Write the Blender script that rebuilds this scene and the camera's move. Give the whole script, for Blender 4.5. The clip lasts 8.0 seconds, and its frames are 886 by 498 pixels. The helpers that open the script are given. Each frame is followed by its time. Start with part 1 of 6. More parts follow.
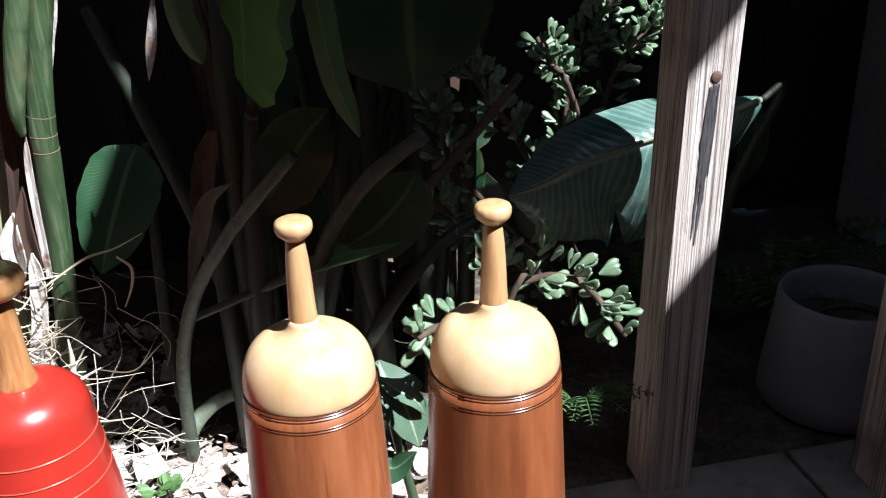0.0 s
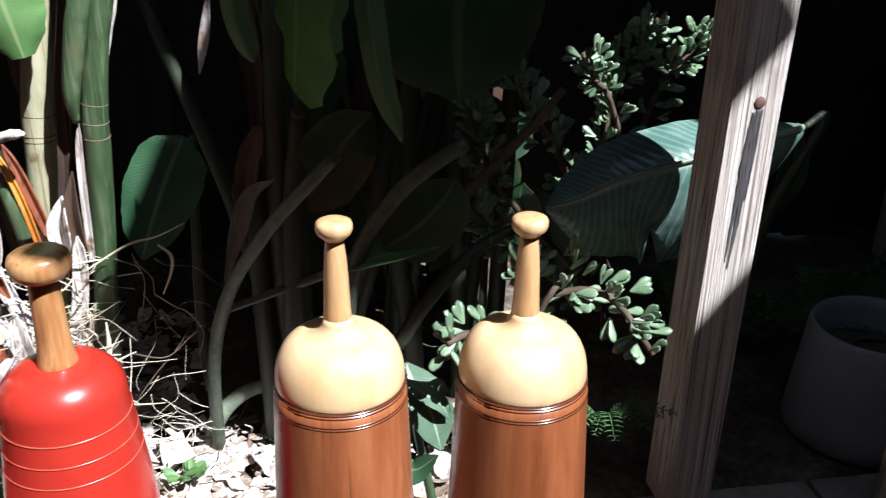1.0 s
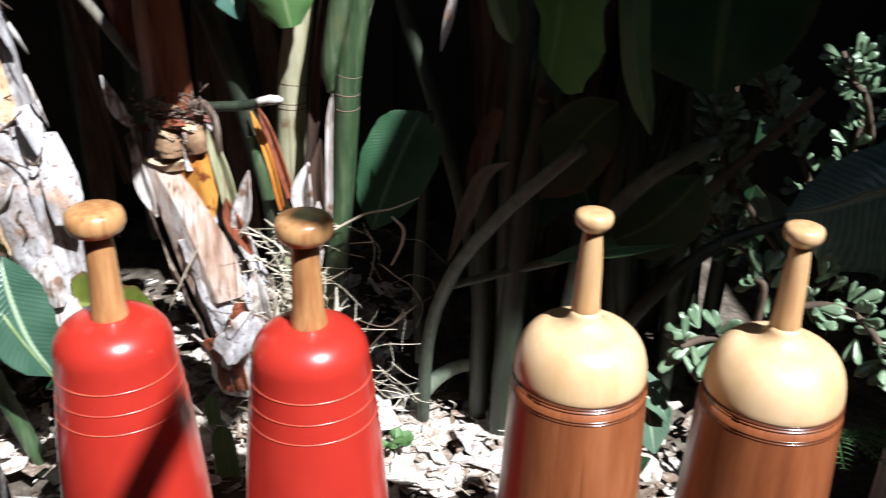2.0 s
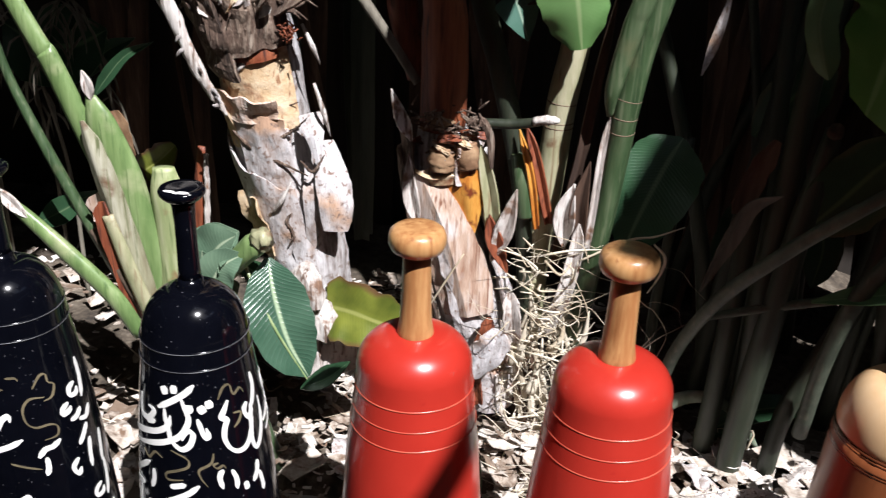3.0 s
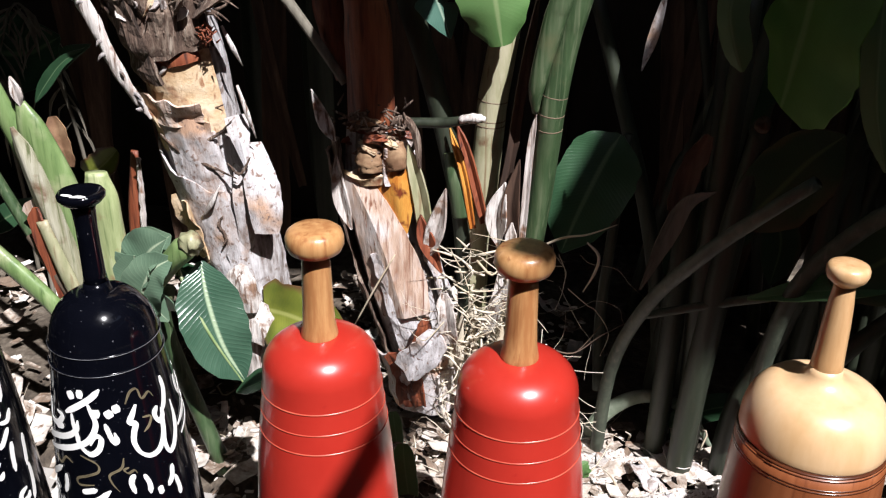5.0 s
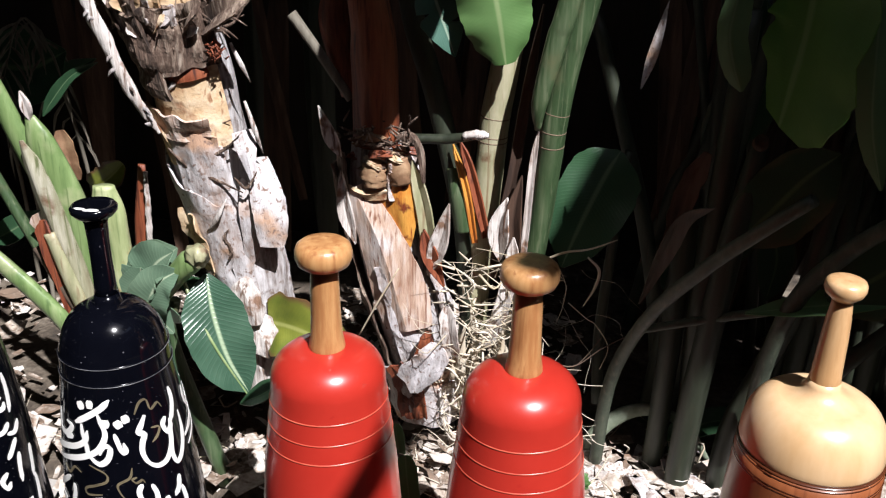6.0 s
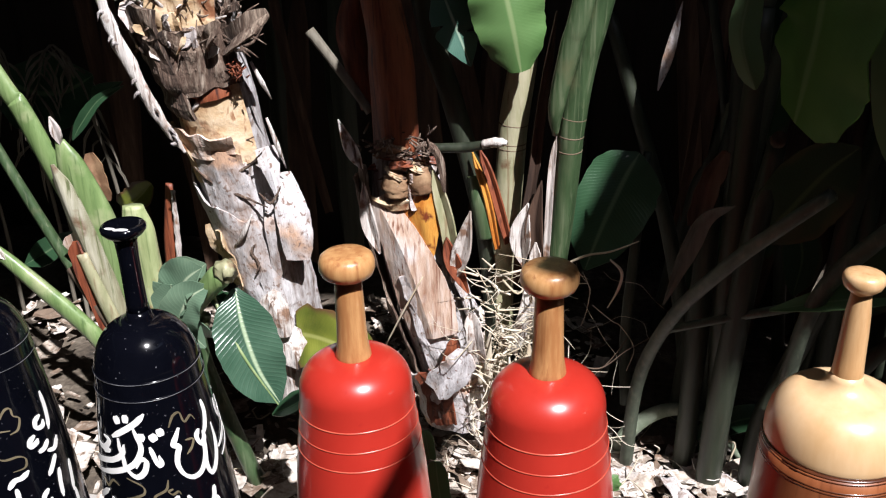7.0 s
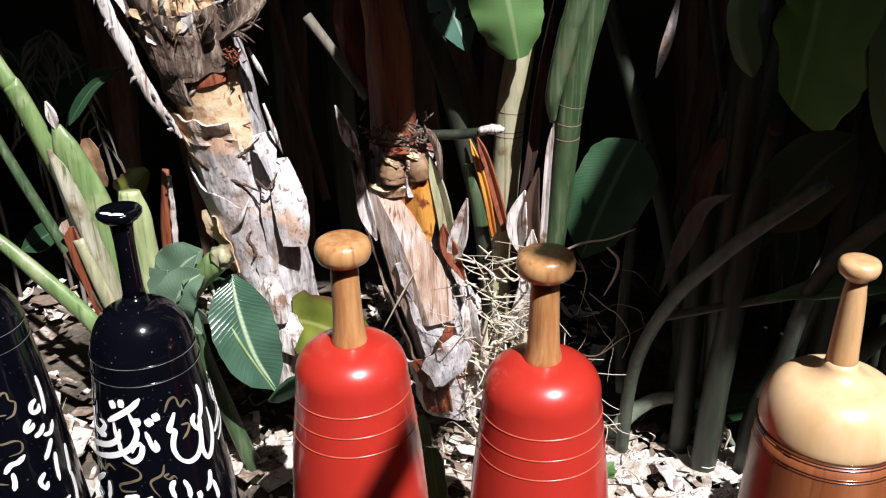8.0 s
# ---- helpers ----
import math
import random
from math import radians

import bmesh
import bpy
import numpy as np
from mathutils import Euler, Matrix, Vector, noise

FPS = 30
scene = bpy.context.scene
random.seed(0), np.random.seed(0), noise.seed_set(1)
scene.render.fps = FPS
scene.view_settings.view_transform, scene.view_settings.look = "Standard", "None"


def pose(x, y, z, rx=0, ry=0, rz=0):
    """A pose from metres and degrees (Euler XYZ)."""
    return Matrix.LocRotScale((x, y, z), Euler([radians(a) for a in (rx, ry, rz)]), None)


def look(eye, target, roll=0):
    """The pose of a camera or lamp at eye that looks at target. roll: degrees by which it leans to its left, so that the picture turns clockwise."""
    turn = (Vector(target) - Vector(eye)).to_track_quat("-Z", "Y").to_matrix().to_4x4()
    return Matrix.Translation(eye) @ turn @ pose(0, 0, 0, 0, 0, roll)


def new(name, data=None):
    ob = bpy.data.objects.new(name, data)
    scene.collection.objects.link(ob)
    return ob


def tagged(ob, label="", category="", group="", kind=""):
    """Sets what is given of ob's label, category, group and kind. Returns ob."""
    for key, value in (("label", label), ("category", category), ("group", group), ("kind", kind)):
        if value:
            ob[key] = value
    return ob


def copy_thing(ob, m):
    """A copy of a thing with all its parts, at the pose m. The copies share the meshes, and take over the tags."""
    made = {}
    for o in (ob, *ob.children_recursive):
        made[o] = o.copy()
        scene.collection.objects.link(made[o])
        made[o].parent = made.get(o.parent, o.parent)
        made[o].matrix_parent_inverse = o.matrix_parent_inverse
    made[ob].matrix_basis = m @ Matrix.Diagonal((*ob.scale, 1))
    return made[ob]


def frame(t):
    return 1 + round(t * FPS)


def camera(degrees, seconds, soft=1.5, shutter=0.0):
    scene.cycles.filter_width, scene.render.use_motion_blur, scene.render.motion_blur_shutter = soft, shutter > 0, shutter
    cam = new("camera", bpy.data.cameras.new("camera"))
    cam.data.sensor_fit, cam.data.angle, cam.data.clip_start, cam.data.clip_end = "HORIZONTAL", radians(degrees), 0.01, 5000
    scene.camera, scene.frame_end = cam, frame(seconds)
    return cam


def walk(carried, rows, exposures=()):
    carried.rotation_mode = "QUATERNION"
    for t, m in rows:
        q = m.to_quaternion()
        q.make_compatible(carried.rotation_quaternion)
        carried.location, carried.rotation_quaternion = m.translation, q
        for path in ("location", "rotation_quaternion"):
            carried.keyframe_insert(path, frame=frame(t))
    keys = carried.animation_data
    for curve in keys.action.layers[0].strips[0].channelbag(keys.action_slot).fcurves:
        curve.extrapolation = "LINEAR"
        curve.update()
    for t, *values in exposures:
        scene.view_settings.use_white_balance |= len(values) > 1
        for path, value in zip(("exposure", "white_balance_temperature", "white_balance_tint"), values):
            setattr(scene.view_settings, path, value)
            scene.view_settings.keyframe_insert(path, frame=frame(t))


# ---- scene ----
cam = camera(51.8, 8.0, soft=1.15, shutter=0.3)
PATH = [
    (0, (0.261, -0.834, 0.933), (0.623, 0.951, 0.106), -2.1),
    (0.5, (0.26, -0.845, 0.939), (0.64, 0.946, 0.132), 0.3),
    (1, (0.253, -0.845, 0.943), (0.551, 0.955, 0.125), 0.6),
    (1.5, (0.229, -0.836, 0.939), (0.371, 0.968, 0.087), -0.1),
    (2, (0.171, -0.824, 0.941), (0.101, 0.982, 0.084), 1.2),
    (2.2, (0.129, -0.83, 0.961), (-0.008, 0.97, 0.1), 1.8),
    (3.3, (-0.074, -0.814, 0.96), (-0.379, 0.96, 0.087), 2.1),
    (3.5, (-0.07, -0.807, 0.95), (-0.371, 0.959, 0.059), 2.4),
    (4, (-0.014, -0.8, 0.966), (-0.471, 0.969, 0.151), 1.6),
    (4.5, (0.058, -0.789, 0.953), (-0.328, 0.976, 0.094), 0.1),
    (4.7, (0.071, -0.789, 0.954), (-0.294, 0.974, 0.083), 0.3),
    (5.8, (0.071, -0.806, 0.964), (-0.228, 0.991, 0.138), 1.0),
    (6, (0.061, -0.81, 0.965), (-0.267, 0.977, 0.129), 1.2),
    (6.5, (0.067, -0.815, 0.968), (-0.288, 0.97, 0.139), 0.8),
    (7, (0.073, -0.823, 0.971), (-0.32, 0.959, 0.151), -1.6),
    (7.5, (0.073, -0.817, 0.967), (-0.302, 0.959, 0.128), -2.0),
    (8, (0.075, -0.824, 0.967), (-0.312, 0.949, 0.127), -1.3),
]
walk(cam, [(t, look(eye, target, roll)) for t, eye, target, roll in PATH],
     exposures=[(0.0, 1.35, 5900, 6), (1.3, 1.35, 5900, 6), (2.2, 1.1, 6000, 5), (3.3, 0.85, 6350, 10), (8.0, 0.85, 6350, 10)])

# ---- light ----
SUN = Vector((0.387, -0.461, 0.799)).normalized()
world = bpy.data.worlds.new("world")
scene.world = world
world.use_nodes = True
wn = world.node_tree
sky = wn.nodes.new("ShaderNodeTexSky")
sky.sky_type = "NISHITA"
sky.sun_disc = False
sky.sun_elevation = math.asin(SUN.z)
sky.sun_rotation = math.atan2(SUN.x, SUN.y)
wn.links.new(sky.outputs[0], wn.nodes["Background"].inputs[0])
wn.nodes["Background"].inputs[1].default_value = 0.05
sun_data = bpy.data.lights.new("sun", "SUN")
sun_data.energy, sun_data.angle, sun_data.color = 5.0, radians(0.53), (1.0, 0.965, 0.975)
sun = new("sun", sun_data)
sun.matrix_world = look(SUN * 12, (0, 0, 0))


# ---- materials ----
def material(name, colours, rough=0.6, scale=30.0, stretch=(1, 1, 1), bump=0.2, bump_scale=0.0, coat=0.0,
             spots=None, metal=0.0, trans=0.0, island=0.0, spec=0.5, coords="Object", streak=None, dist=0.004):
    """Two-scale noise between the colours, relief, wear."""
    m = bpy.data.materials.new(name)
    m.use_nodes = True
    nt = m.node_tree
    N, L = nt.nodes, nt.links
    b = N["Principled BSDF"]
    tc = N.new("ShaderNodeTexCoord")
    mp = N.new("ShaderNodeMapping")
    mp.inputs["Scale"].default_value = stretch
    L.new(tc.outputs[coords], mp.inputs[0])
    vec = mp.outputs[0]
    fine = N.new("ShaderNodeTexNoise")
    fine.inputs["Scale"].default_value, fine.inputs["Detail"].default_value = scale, 8
    fine.inputs["Roughness"].default_value = 0.62
    L.new(vec, fine.inputs["Vector"])
    wide = N.new("ShaderNodeTexNoise")
    wide.inputs["Scale"].default_value, wide.inputs["Detail"].default_value = scale * 0.17, 3
    L.new(vec, wide.inputs["Vector"])
    add = N.new("ShaderNodeMath")
    add.operation = "ADD"
    L.new(fine.outputs[0], add.inputs[0])
    L.new(wide.outputs[0], add.inputs[1])
    half = N.new("ShaderNodeMath")
    half.operation = "MULTIPLY_ADD"
    half.inputs[1].default_value = 1.5
    half.inputs[2].default_value = -1.0
    L.new(add.outputs[0], half.inputs[0])
    src = half.outputs[0]
    if island:
        geo = N.new("ShaderNodeNewGeometry")
        isl = N.new("ShaderNodeMath")
        isl.operation = "MULTIPLY_ADD"
        isl.inputs[1].default_value = island
        L.new(geo.outputs["Random Per Island"], isl.inputs[0])
        L.new(src, isl.inputs[2])
        sub = N.new("ShaderNodeMath")
        sub.operation = "SUBTRACT"
        sub.inputs[1].default_value = island * 0.5
        L.new(isl.outputs[0], sub.inputs[0])
        src = sub.outputs[0]
    ramp = N.new("ShaderNodeValToRGB")
    el = ramp.color_ramp.elements
    while len(el) < len(colours):
        el.new(0.5)
    for i, c in enumerate(colours):
        el[i].position = 0.12 + 0.76 * i / max(1, len(colours) - 1)
        el[i].color = (*c, 1)
    L.new(src, ramp.inputs[0])
    col = ramp.outputs[0]
    if spots:
        sc, colour, lo, hi = spots
        sp = N.new("ShaderNodeTexNoise")
        sp.inputs["Scale"].default_value, sp.inputs["Detail"].default_value = sc, 6
        L.new(tc.outputs[coords], sp.inputs["Vector"])
        mr = N.new("ShaderNodeMapRange")
        mr.inputs[1].default_value, mr.inputs[2].default_value = lo, hi
        L.new(sp.outputs[0], mr.inputs[0])
        mix = N.new("ShaderNodeMix")
        mix.data_type = "RGBA"
        mix.inputs["B"].default_value = (*colour, 1)
        L.new(mr.outputs[0], mix.inputs["Factor"])
        L.new(col, mix.inputs["A"])
        col = mix.outputs["Result"]
    if streak:
        sc, along, colour, lo, hi = streak
        mp2 = N.new("ShaderNodeMapping")
        mp2.inputs["Scale"].default_value = (1, 1, along)
        L.new(tc.outputs[coords], mp2.inputs[0])
        st = N.new("ShaderNodeTexNoise")
        st.inputs["Scale"].default_value, st.inputs["Detail"].default_value = sc, 5
        st.inputs["Distortion"].default_value = 0.4
        L.new(mp2.outputs[0], st.inputs["Vector"])
        sr = N.new("ShaderNodeMapRange")
        sr.inputs[1].default_value, sr.inputs[2].default_value = lo, hi
        L.new(st.outputs[0], sr.inputs[0])
        smix = N.new("ShaderNodeMix")
        smix.data_type = "RGBA"
        smix.inputs["B"].default_value = (*colour, 1)
        L.new(sr.outputs[0], smix.inputs["Factor"])
        L.new(col, smix.inputs["A"])
        col = smix.outputs["Result"]
    L.new(col, b.inputs["Base Color"])
    rr = N.new("ShaderNodeMapRange")
    rr.inputs[3].default_value, rr.inputs[4].default_value = max(0.02, rough - 0.08), min(1, rough + 0.1)
    L.new(fine.outputs[0], rr.inputs[0])
    L.new(rr.outputs[0], b.inputs["Roughness"])
    b.inputs["Metallic"].default_value = metal
    b.inputs["Coat Weight"].default_value = coat
    b.inputs["Coat Roughness"].default_value = 0.12
    b.inputs["Specular IOR Level"].default_value = spec
    if trans:
        tr = N.new("ShaderNodeBsdfTranslucent")
        L.new(col, tr.inputs[0])
        ms = N.new("ShaderNodeMixShader")
        ms.inputs[0].default_value = trans
        L.new(b.outputs[0], ms.inputs[1])
        L.new(tr.outputs[0], ms.inputs[2])
        L.new(ms.outputs[0], N["Material Output"].inputs[0])
    if bump:
        bp = N.new("ShaderNodeBump")
        bp.inputs["Strength"].default_value, bp.inputs["Distance"].default_value = bump, dist
        if bump_scale:
            bn = N.new("ShaderNodeTexNoise")
            bn.inputs["Scale"].default_value, bn.inputs["Detail"].default_value = bump_scale, 8
            L.new(vec, bn.inputs["Vector"])
            L.new(bn.outputs[0], bp.inputs["Height"])
        else:
            L.new(fine.outputs[0], bp.inputs["Height"])
        L.new(bp.outputs[0], b.inputs["Normal"])
    return m


def leaf_material(name, dark, light, rib, veins=26.0, rough=0.38, trans=0.18, brown=0.0, bump=0.2, vein=0.035):
    """Leaf blade: u runs along the midrib, v across it; slanting side veins, paler rib, browned margin."""
    m = bpy.data.materials.new(name)
    m.use_nodes = True
    nt = m.node_tree
    N, L = nt.nodes, nt.links
    b = N["Principled BSDF"]
    uv = N.new("ShaderNodeTexCoord")
    sep = N.new("ShaderNodeSeparateXYZ")
    L.new(uv.outputs["UV"], sep.inputs[0])

    def math_node(op, a, c, d=None):
        n = N.new("ShaderNodeMath")
        n.operation = op
        for i, val in enumerate((a, c, d)):
            if val is None:
                continue
            if isinstance(val, (int, float)):
                n.inputs[i].default_value = val
            else:
                L.new(val, n.inputs[i])
        return n.outputs[0]

    across = math_node("ABSOLUTE", math_node("SUBTRACT", sep.outputs[1], 0.5), 0.0)
    slant = math_node("SUBTRACT", sep.outputs[0], math_node("MULTIPLY", across, 0.28))
    noise_a = N.new("ShaderNodeTexNoise")
    noise_a.inputs["Scale"].default_value, noise_a.inputs["Detail"].default_value = 18, 5
    L.new(uv.outputs["Object"], noise_a.inputs["Vector"])
    wob = math_node("MULTIPLY_ADD", noise_a.outputs[0], 0.03, slant)
    wave = math_node("SINE", math_node("MULTIPLY", wob, veins * 6.283), 0.0)
    wave = math_node("SUBTRACT", 0.4, math_node("POWER", math_node("ABSOLUTE", wave, 0.0), 0.5))
    fine = math_node("SINE", math_node("MULTIPLY", wob, veins * 5.1 * 6.283), 0.0)
    tone = math_node("ADD", math_node("MULTIPLY", wave, vein), math_node("MULTIPLY", fine, 0.045))
    tone = math_node("ADD", tone, noise_a.outputs[0])
    mix = N.new("ShaderNodeMix")
    mix.data_type = "RGBA"
    mix.inputs["A"].default_value, mix.inputs["B"].default_value = (*dark, 1), (*light, 1)
    L.new(math_node("MULTIPLY_ADD", tone, 1.3, -0.2), mix.inputs["Factor"])
    ribm = N.new("ShaderNodeMapRange")
    ribm.inputs[1].default_value, ribm.inputs[2].default_value = 0.045, 0.015
    L.new(across, ribm.inputs[0])
    mix2 = N.new("ShaderNodeMix")
    mix2.data_type = "RGBA"
    mix2.inputs["B"].default_value = (*rib, 1)
    L.new(ribm.outputs[0], mix2.inputs["Factor"])
    L.new(mix.outputs["Result"], mix2.inputs["A"])
    col = mix2.outputs["Result"]
    if brown:
        edge = N.new("ShaderNodeMapRange")
        edge.inputs[1].default_value, edge.inputs[2].default_value = 0.62, 0.72
        L.new(math_node("MULTIPLY_ADD", noise_a.outputs[0], 0.45, across), edge.inputs[0])
        mix3 = N.new("ShaderNodeMix")
        mix3.data_type = "RGBA"
        mix3.inputs["B"].default_value = (0.16, 0.09, 0.04, 1)
        L.new(math_node("MULTIPLY", edge.outputs[0], brown), mix3.inputs["Factor"])
        L.new(col, mix3.inputs["A"])
        col = mix3.outputs["Result"]
    L.new(col, b.inputs["Base Color"])
    b.inputs["Roughness"].default_value = rough
    bp = N.new("ShaderNodeBump")
    bp.inputs["Strength"].default_value, bp.inputs["Distance"].default_value = bump, 0.003
    L.new(math_node("ADD", math_node("MULTIPLY", wave, 0.22), math_node("MULTIPLY", noise_a.outputs[0], 0.7)), bp.inputs["Height"])
    L.new(bp.outputs[0], b.inputs["Normal"])
    tr = N.new("ShaderNodeBsdfTranslucent")
    L.new(col, tr.inputs[0])
    ms = N.new("ShaderNodeMixShader")
    ms.inputs[0].default_value = trans
    L.new(b.outputs[0], ms.inputs[1])
    L.new(tr.outputs[0], ms.inputs[2])
    L.new(ms.outputs[0], N["Material Output"].inputs[0])
    return m


M_RED = material("red_lacquer", [(0.375, 0.023, 0.0145), (0.435, 0.030, 0.0185)], rough=0.3, scale=16, bump=0.03, coat=0.5,
                 spots=(60, (0.33, 0.014, 0.012), 0.70, 0.8))
M_GROOVE = material("pale_groove", [(0.42, 0.05, 0.03), (0.55, 0.12, 0.07)], rough=0.3, scale=60, bump=0.05)
M_HANDLE = material("oiled_wood_handle", [(0.34, 0.15, 0.055), (0.47, 0.25, 0.10), (0.56, 0.33, 0.155)], rough=0.32, scale=60,
                    stretch=(2, 2, 0.25), bump=0.08, coat=0.25, streak=(120, 0.06, (0.26, 0.10, 0.035), 0.56, 0.72))
M_MAPLE = material("pale_varnished_wood", [(0.56, 0.35, 0.17), (0.64, 0.43, 0.235), (0.685, 0.49, 0.29)], rough=0.34, scale=14,
                   stretch=(2, 2, 0.5), bump=0.03, coat=0.35)
M_GRIP = material("slim_grip_wood", [(0.47, 0.27, 0.12), (0.57, 0.36, 0.18), (0.64, 0.43, 0.24)], rough=0.34, scale=50, stretch=(2, 2, 0.3), bump=0.05, coat=0.25,
                  streak=(120, 0.06, (0.40, 0.20, 0.085), 0.58, 0.74))
M_BROWN = material("brown_varnished_wood", [(0.165, 0.046, 0.016), (0.24, 0.074, 0.026), (0.31, 0.108, 0.042)], rough=0.36, scale=24,
                   stretch=(2.2, 2.2, 0.3), bump=0.05, coat=0.3, streak=(130, 0.05, (0.11, 0.032, 0.013), 0.58, 0.76))
M_DARKBAND = material("dark_stained_band", [(0.05, 0.014, 0.006), (0.09, 0.026, 0.010)], rough=0.25, scale=40, bump=0.03, coat=0.5)
M_BLACK = material("black_lacquer", [(0.0013, 0.0015, 0.0029), (0.0023, 0.0026, 0.0048)], rough=0.08, scale=30, bump=0.01, coat=0.0, spec=0.40,
                   spots=(260, (0.10, 0.10, 0.11), 0.69, 0.73))
M_SCRIPT = material("white_paint", [(0.72, 0.71, 0.68), (0.80, 0.79, 0.76)], rough=0.5, scale=80, bump=0.05)
# pale grey for the lines that paint the glint on the black rings
M_GLINT = material("ring_glint", [(0.015, 0.015, 0.018), (0.16, 0.16, 0.17)], rough=0.35, scale=160, bump=0.1)
M_GOLD = material("gold_paint", [(0.08, 0.066, 0.04), (0.17, 0.14, 0.085)], rough=0.42, scale=90, bump=0.05)
M_POST = material("weathered_timber", [(0.42, 0.34, 0.29), (0.66, 0.59, 0.53), (0.84, 0.78, 0.73)], rough=0.8, scale=60,
                  stretch=(9, 9, 0.06), bump=0.9, streak=(420, 0.006, (0.17, 0.12, 0.10), 0.52, 0.64), spots=(5, (0.20, 0.17, 0.16), 0.60, 0.74))
M_KNOT = material("dark_knot", [(0.09, 0.045, 0.034), (0.19, 0.10, 0.075)], rough=0.7, scale=90, bump=0.4)
M_CRACK = material("grey_black_check", [(0.03, 0.026, 0.026), (0.09, 0.085, 0.09)], rough=0.85, scale=120, stretch=(2, 2, 0.2), bump=0.5)
# boards near-black: the deep shade behind the plants is put into this colour
M_BOARD = material("shade_black_board", [(0.012, 0.009, 0.007), (0.03, 0.022, 0.016)], rough=0.85, scale=26, stretch=(4, 4, 0.2), bump=0.4)
M_SOIL = material("dark_soil", [(0.035, 0.027, 0.02), (0.09, 0.07, 0.05), (0.18, 0.15, 0.115)], rough=0.95, scale=60, bump=0.9, dist=0.01)
M_CONC = material("worn_concrete", [(0.20, 0.185, 0.17), (0.30, 0.28, 0.255), (0.36, 0.34, 0.31)], rough=0.9, scale=36, bump=0.35, dist=0.003,
                  spots=(5, (0.15, 0.135, 0.115), 0.55, 0.7))
M_STUCCO = material("grey_stucco", [(0.22, 0.23, 0.24), (0.32, 0.33, 0.34)], rough=0.9, scale=50, bump=0.4)
M_POT = material("grey_glazed_pot", [(0.20, 0.215, 0.25), (0.26, 0.275, 0.315)], rough=0.55, scale=24, bump=0.08)
M_BARK = material("pale_fibrous_bark", [(0.12, 0.085, 0.065), (0.34, 0.31, 0.30), (0.52, 0.50, 0.50), (0.66, 0.65, 0.66)], rough=0.9, scale=70,
                  stretch=(2.0, 2.0, 0.35), bump=1.0, dist=0.006, spots=(38, (0.10, 0.06, 0.04), 0.60, 0.68), streak=(100, 0.6, (0.20, 0.15, 0.125), 0.57, 0.68))
M_FLAP = material("dry_sheath_flap", [(0.28, 0.22, 0.19), (0.50, 0.47, 0.465), (0.70, 0.68, 0.69)], rough=0.85, scale=60,
                  stretch=(1.6, 1.6, 0.6), bump=0.8, spots=(16, (0.52, 0.33, 0.22), 0.54, 0.66), streak=(160, 0.8, (0.22, 0.15, 0.12), 0.56, 0.68))
M_FAN = material("tan_fanning_sheath", [(0.30, 0.16, 0.10), (0.52, 0.37, 0.28), (0.68, 0.59, 0.53)], rough=0.8, scale=44,
                 stretch=(2.2, 2.2, 0.35), bump=0.8, spots=(12, (0.66, 0.62, 0.60), 0.52, 0.66), streak=(210, 0.06, (0.22, 0.10, 0.06), 0.56, 0.68))
M_DARKBARK = material("dark_torn_bark", [(0.03, 0.018, 0.013), (0.14, 0.09, 0.065), (0.38, 0.295, 0.225)], rough=0.95, scale=80,
                      stretch=(2.5, 2.5, 0.3), bump=1.0, dist=0.008, streak=(160, 0.10, (0.42, 0.34, 0.27), 0.58, 0.70))
M_INNER = material("cut_inner_wood", [(0.40, 0.23, 0.11), (0.58, 0.42, 0.25), (0.70, 0.57, 0.40)], rough=0.8, scale=55, bump=0.8,
                   spots=(26, (0.20, 0.075, 0.03), 0.55, 0.66), streak=(120, 0.5, (0.28, 0.13, 0.06), 0.58, 0.70))
M_STUB = material("brown_stem_stub", [(0.09, 0.042, 0.02), (0.21, 0.115, 0.06), (0.38, 0.25, 0.14)], rough=0.75, scale=40, bump=0.6)
M_ORANGE = material("orange_inner_sheath", [(0.28, 0.07, 0.014), (0.50, 0.19, 0.03), (0.60, 0.30, 0.06)], rough=0.45, scale=50,
                    stretch=(2, 2, 0.5), bump=0.5, spots=(45, (0.14, 0.03, 0.012), 0.58, 0.68), streak=(120, 0.12, (0.20, 0.045, 0.012), 0.58, 0.70))
M_RUST = material("red_brown_sheath", [(0.09, 0.020, 0.010), (0.20, 0.052, 0.022), (0.28, 0.085, 0.036)], rough=0.55, scale=50,
                  stretch=(3, 3, 0.2), bump=0.6, streak=(150, 0.06, (0.06, 0.016, 0.010), 0.54, 0.68))
M_DRY = material("dry_brown_frond", [(0.03, 0.015, 0.009), (0.08, 0.042, 0.025), (0.15, 0.09, 0.06)], rough=0.85, scale=26,
                 stretch=(3, 3, 0.3), bump=0.5)
M_FROND = material("grey_dry_frond", [(0.07, 0.06, 0.045), (0.14, 0.125, 0.095), (0.22, 0.20, 0.16)], rough=0.8, scale=30, stretch=(3, 3, 0.3), bump=0.4)
M_WHITEDRY = material("bleached_dry_sheath", [(0.36, 0.30, 0.26), (0.58, 0.53, 0.49), (0.72, 0.69, 0.65)], rough=0.85, scale=80,
                      stretch=(2.5, 2.5, 0.3), bump=0.9, spots=(40, (0.24, 0.14, 0.09), 0.58, 0.68), streak=(190, 0.08, (0.18, 0.12, 0.09), 0.56, 0.66))
M_STRAW = material("pale_straw", [(0.46, 0.38, 0.26), (0.68, 0.62, 0.50)], rough=0.8, scale=20, bump=0.1, island=0.6)
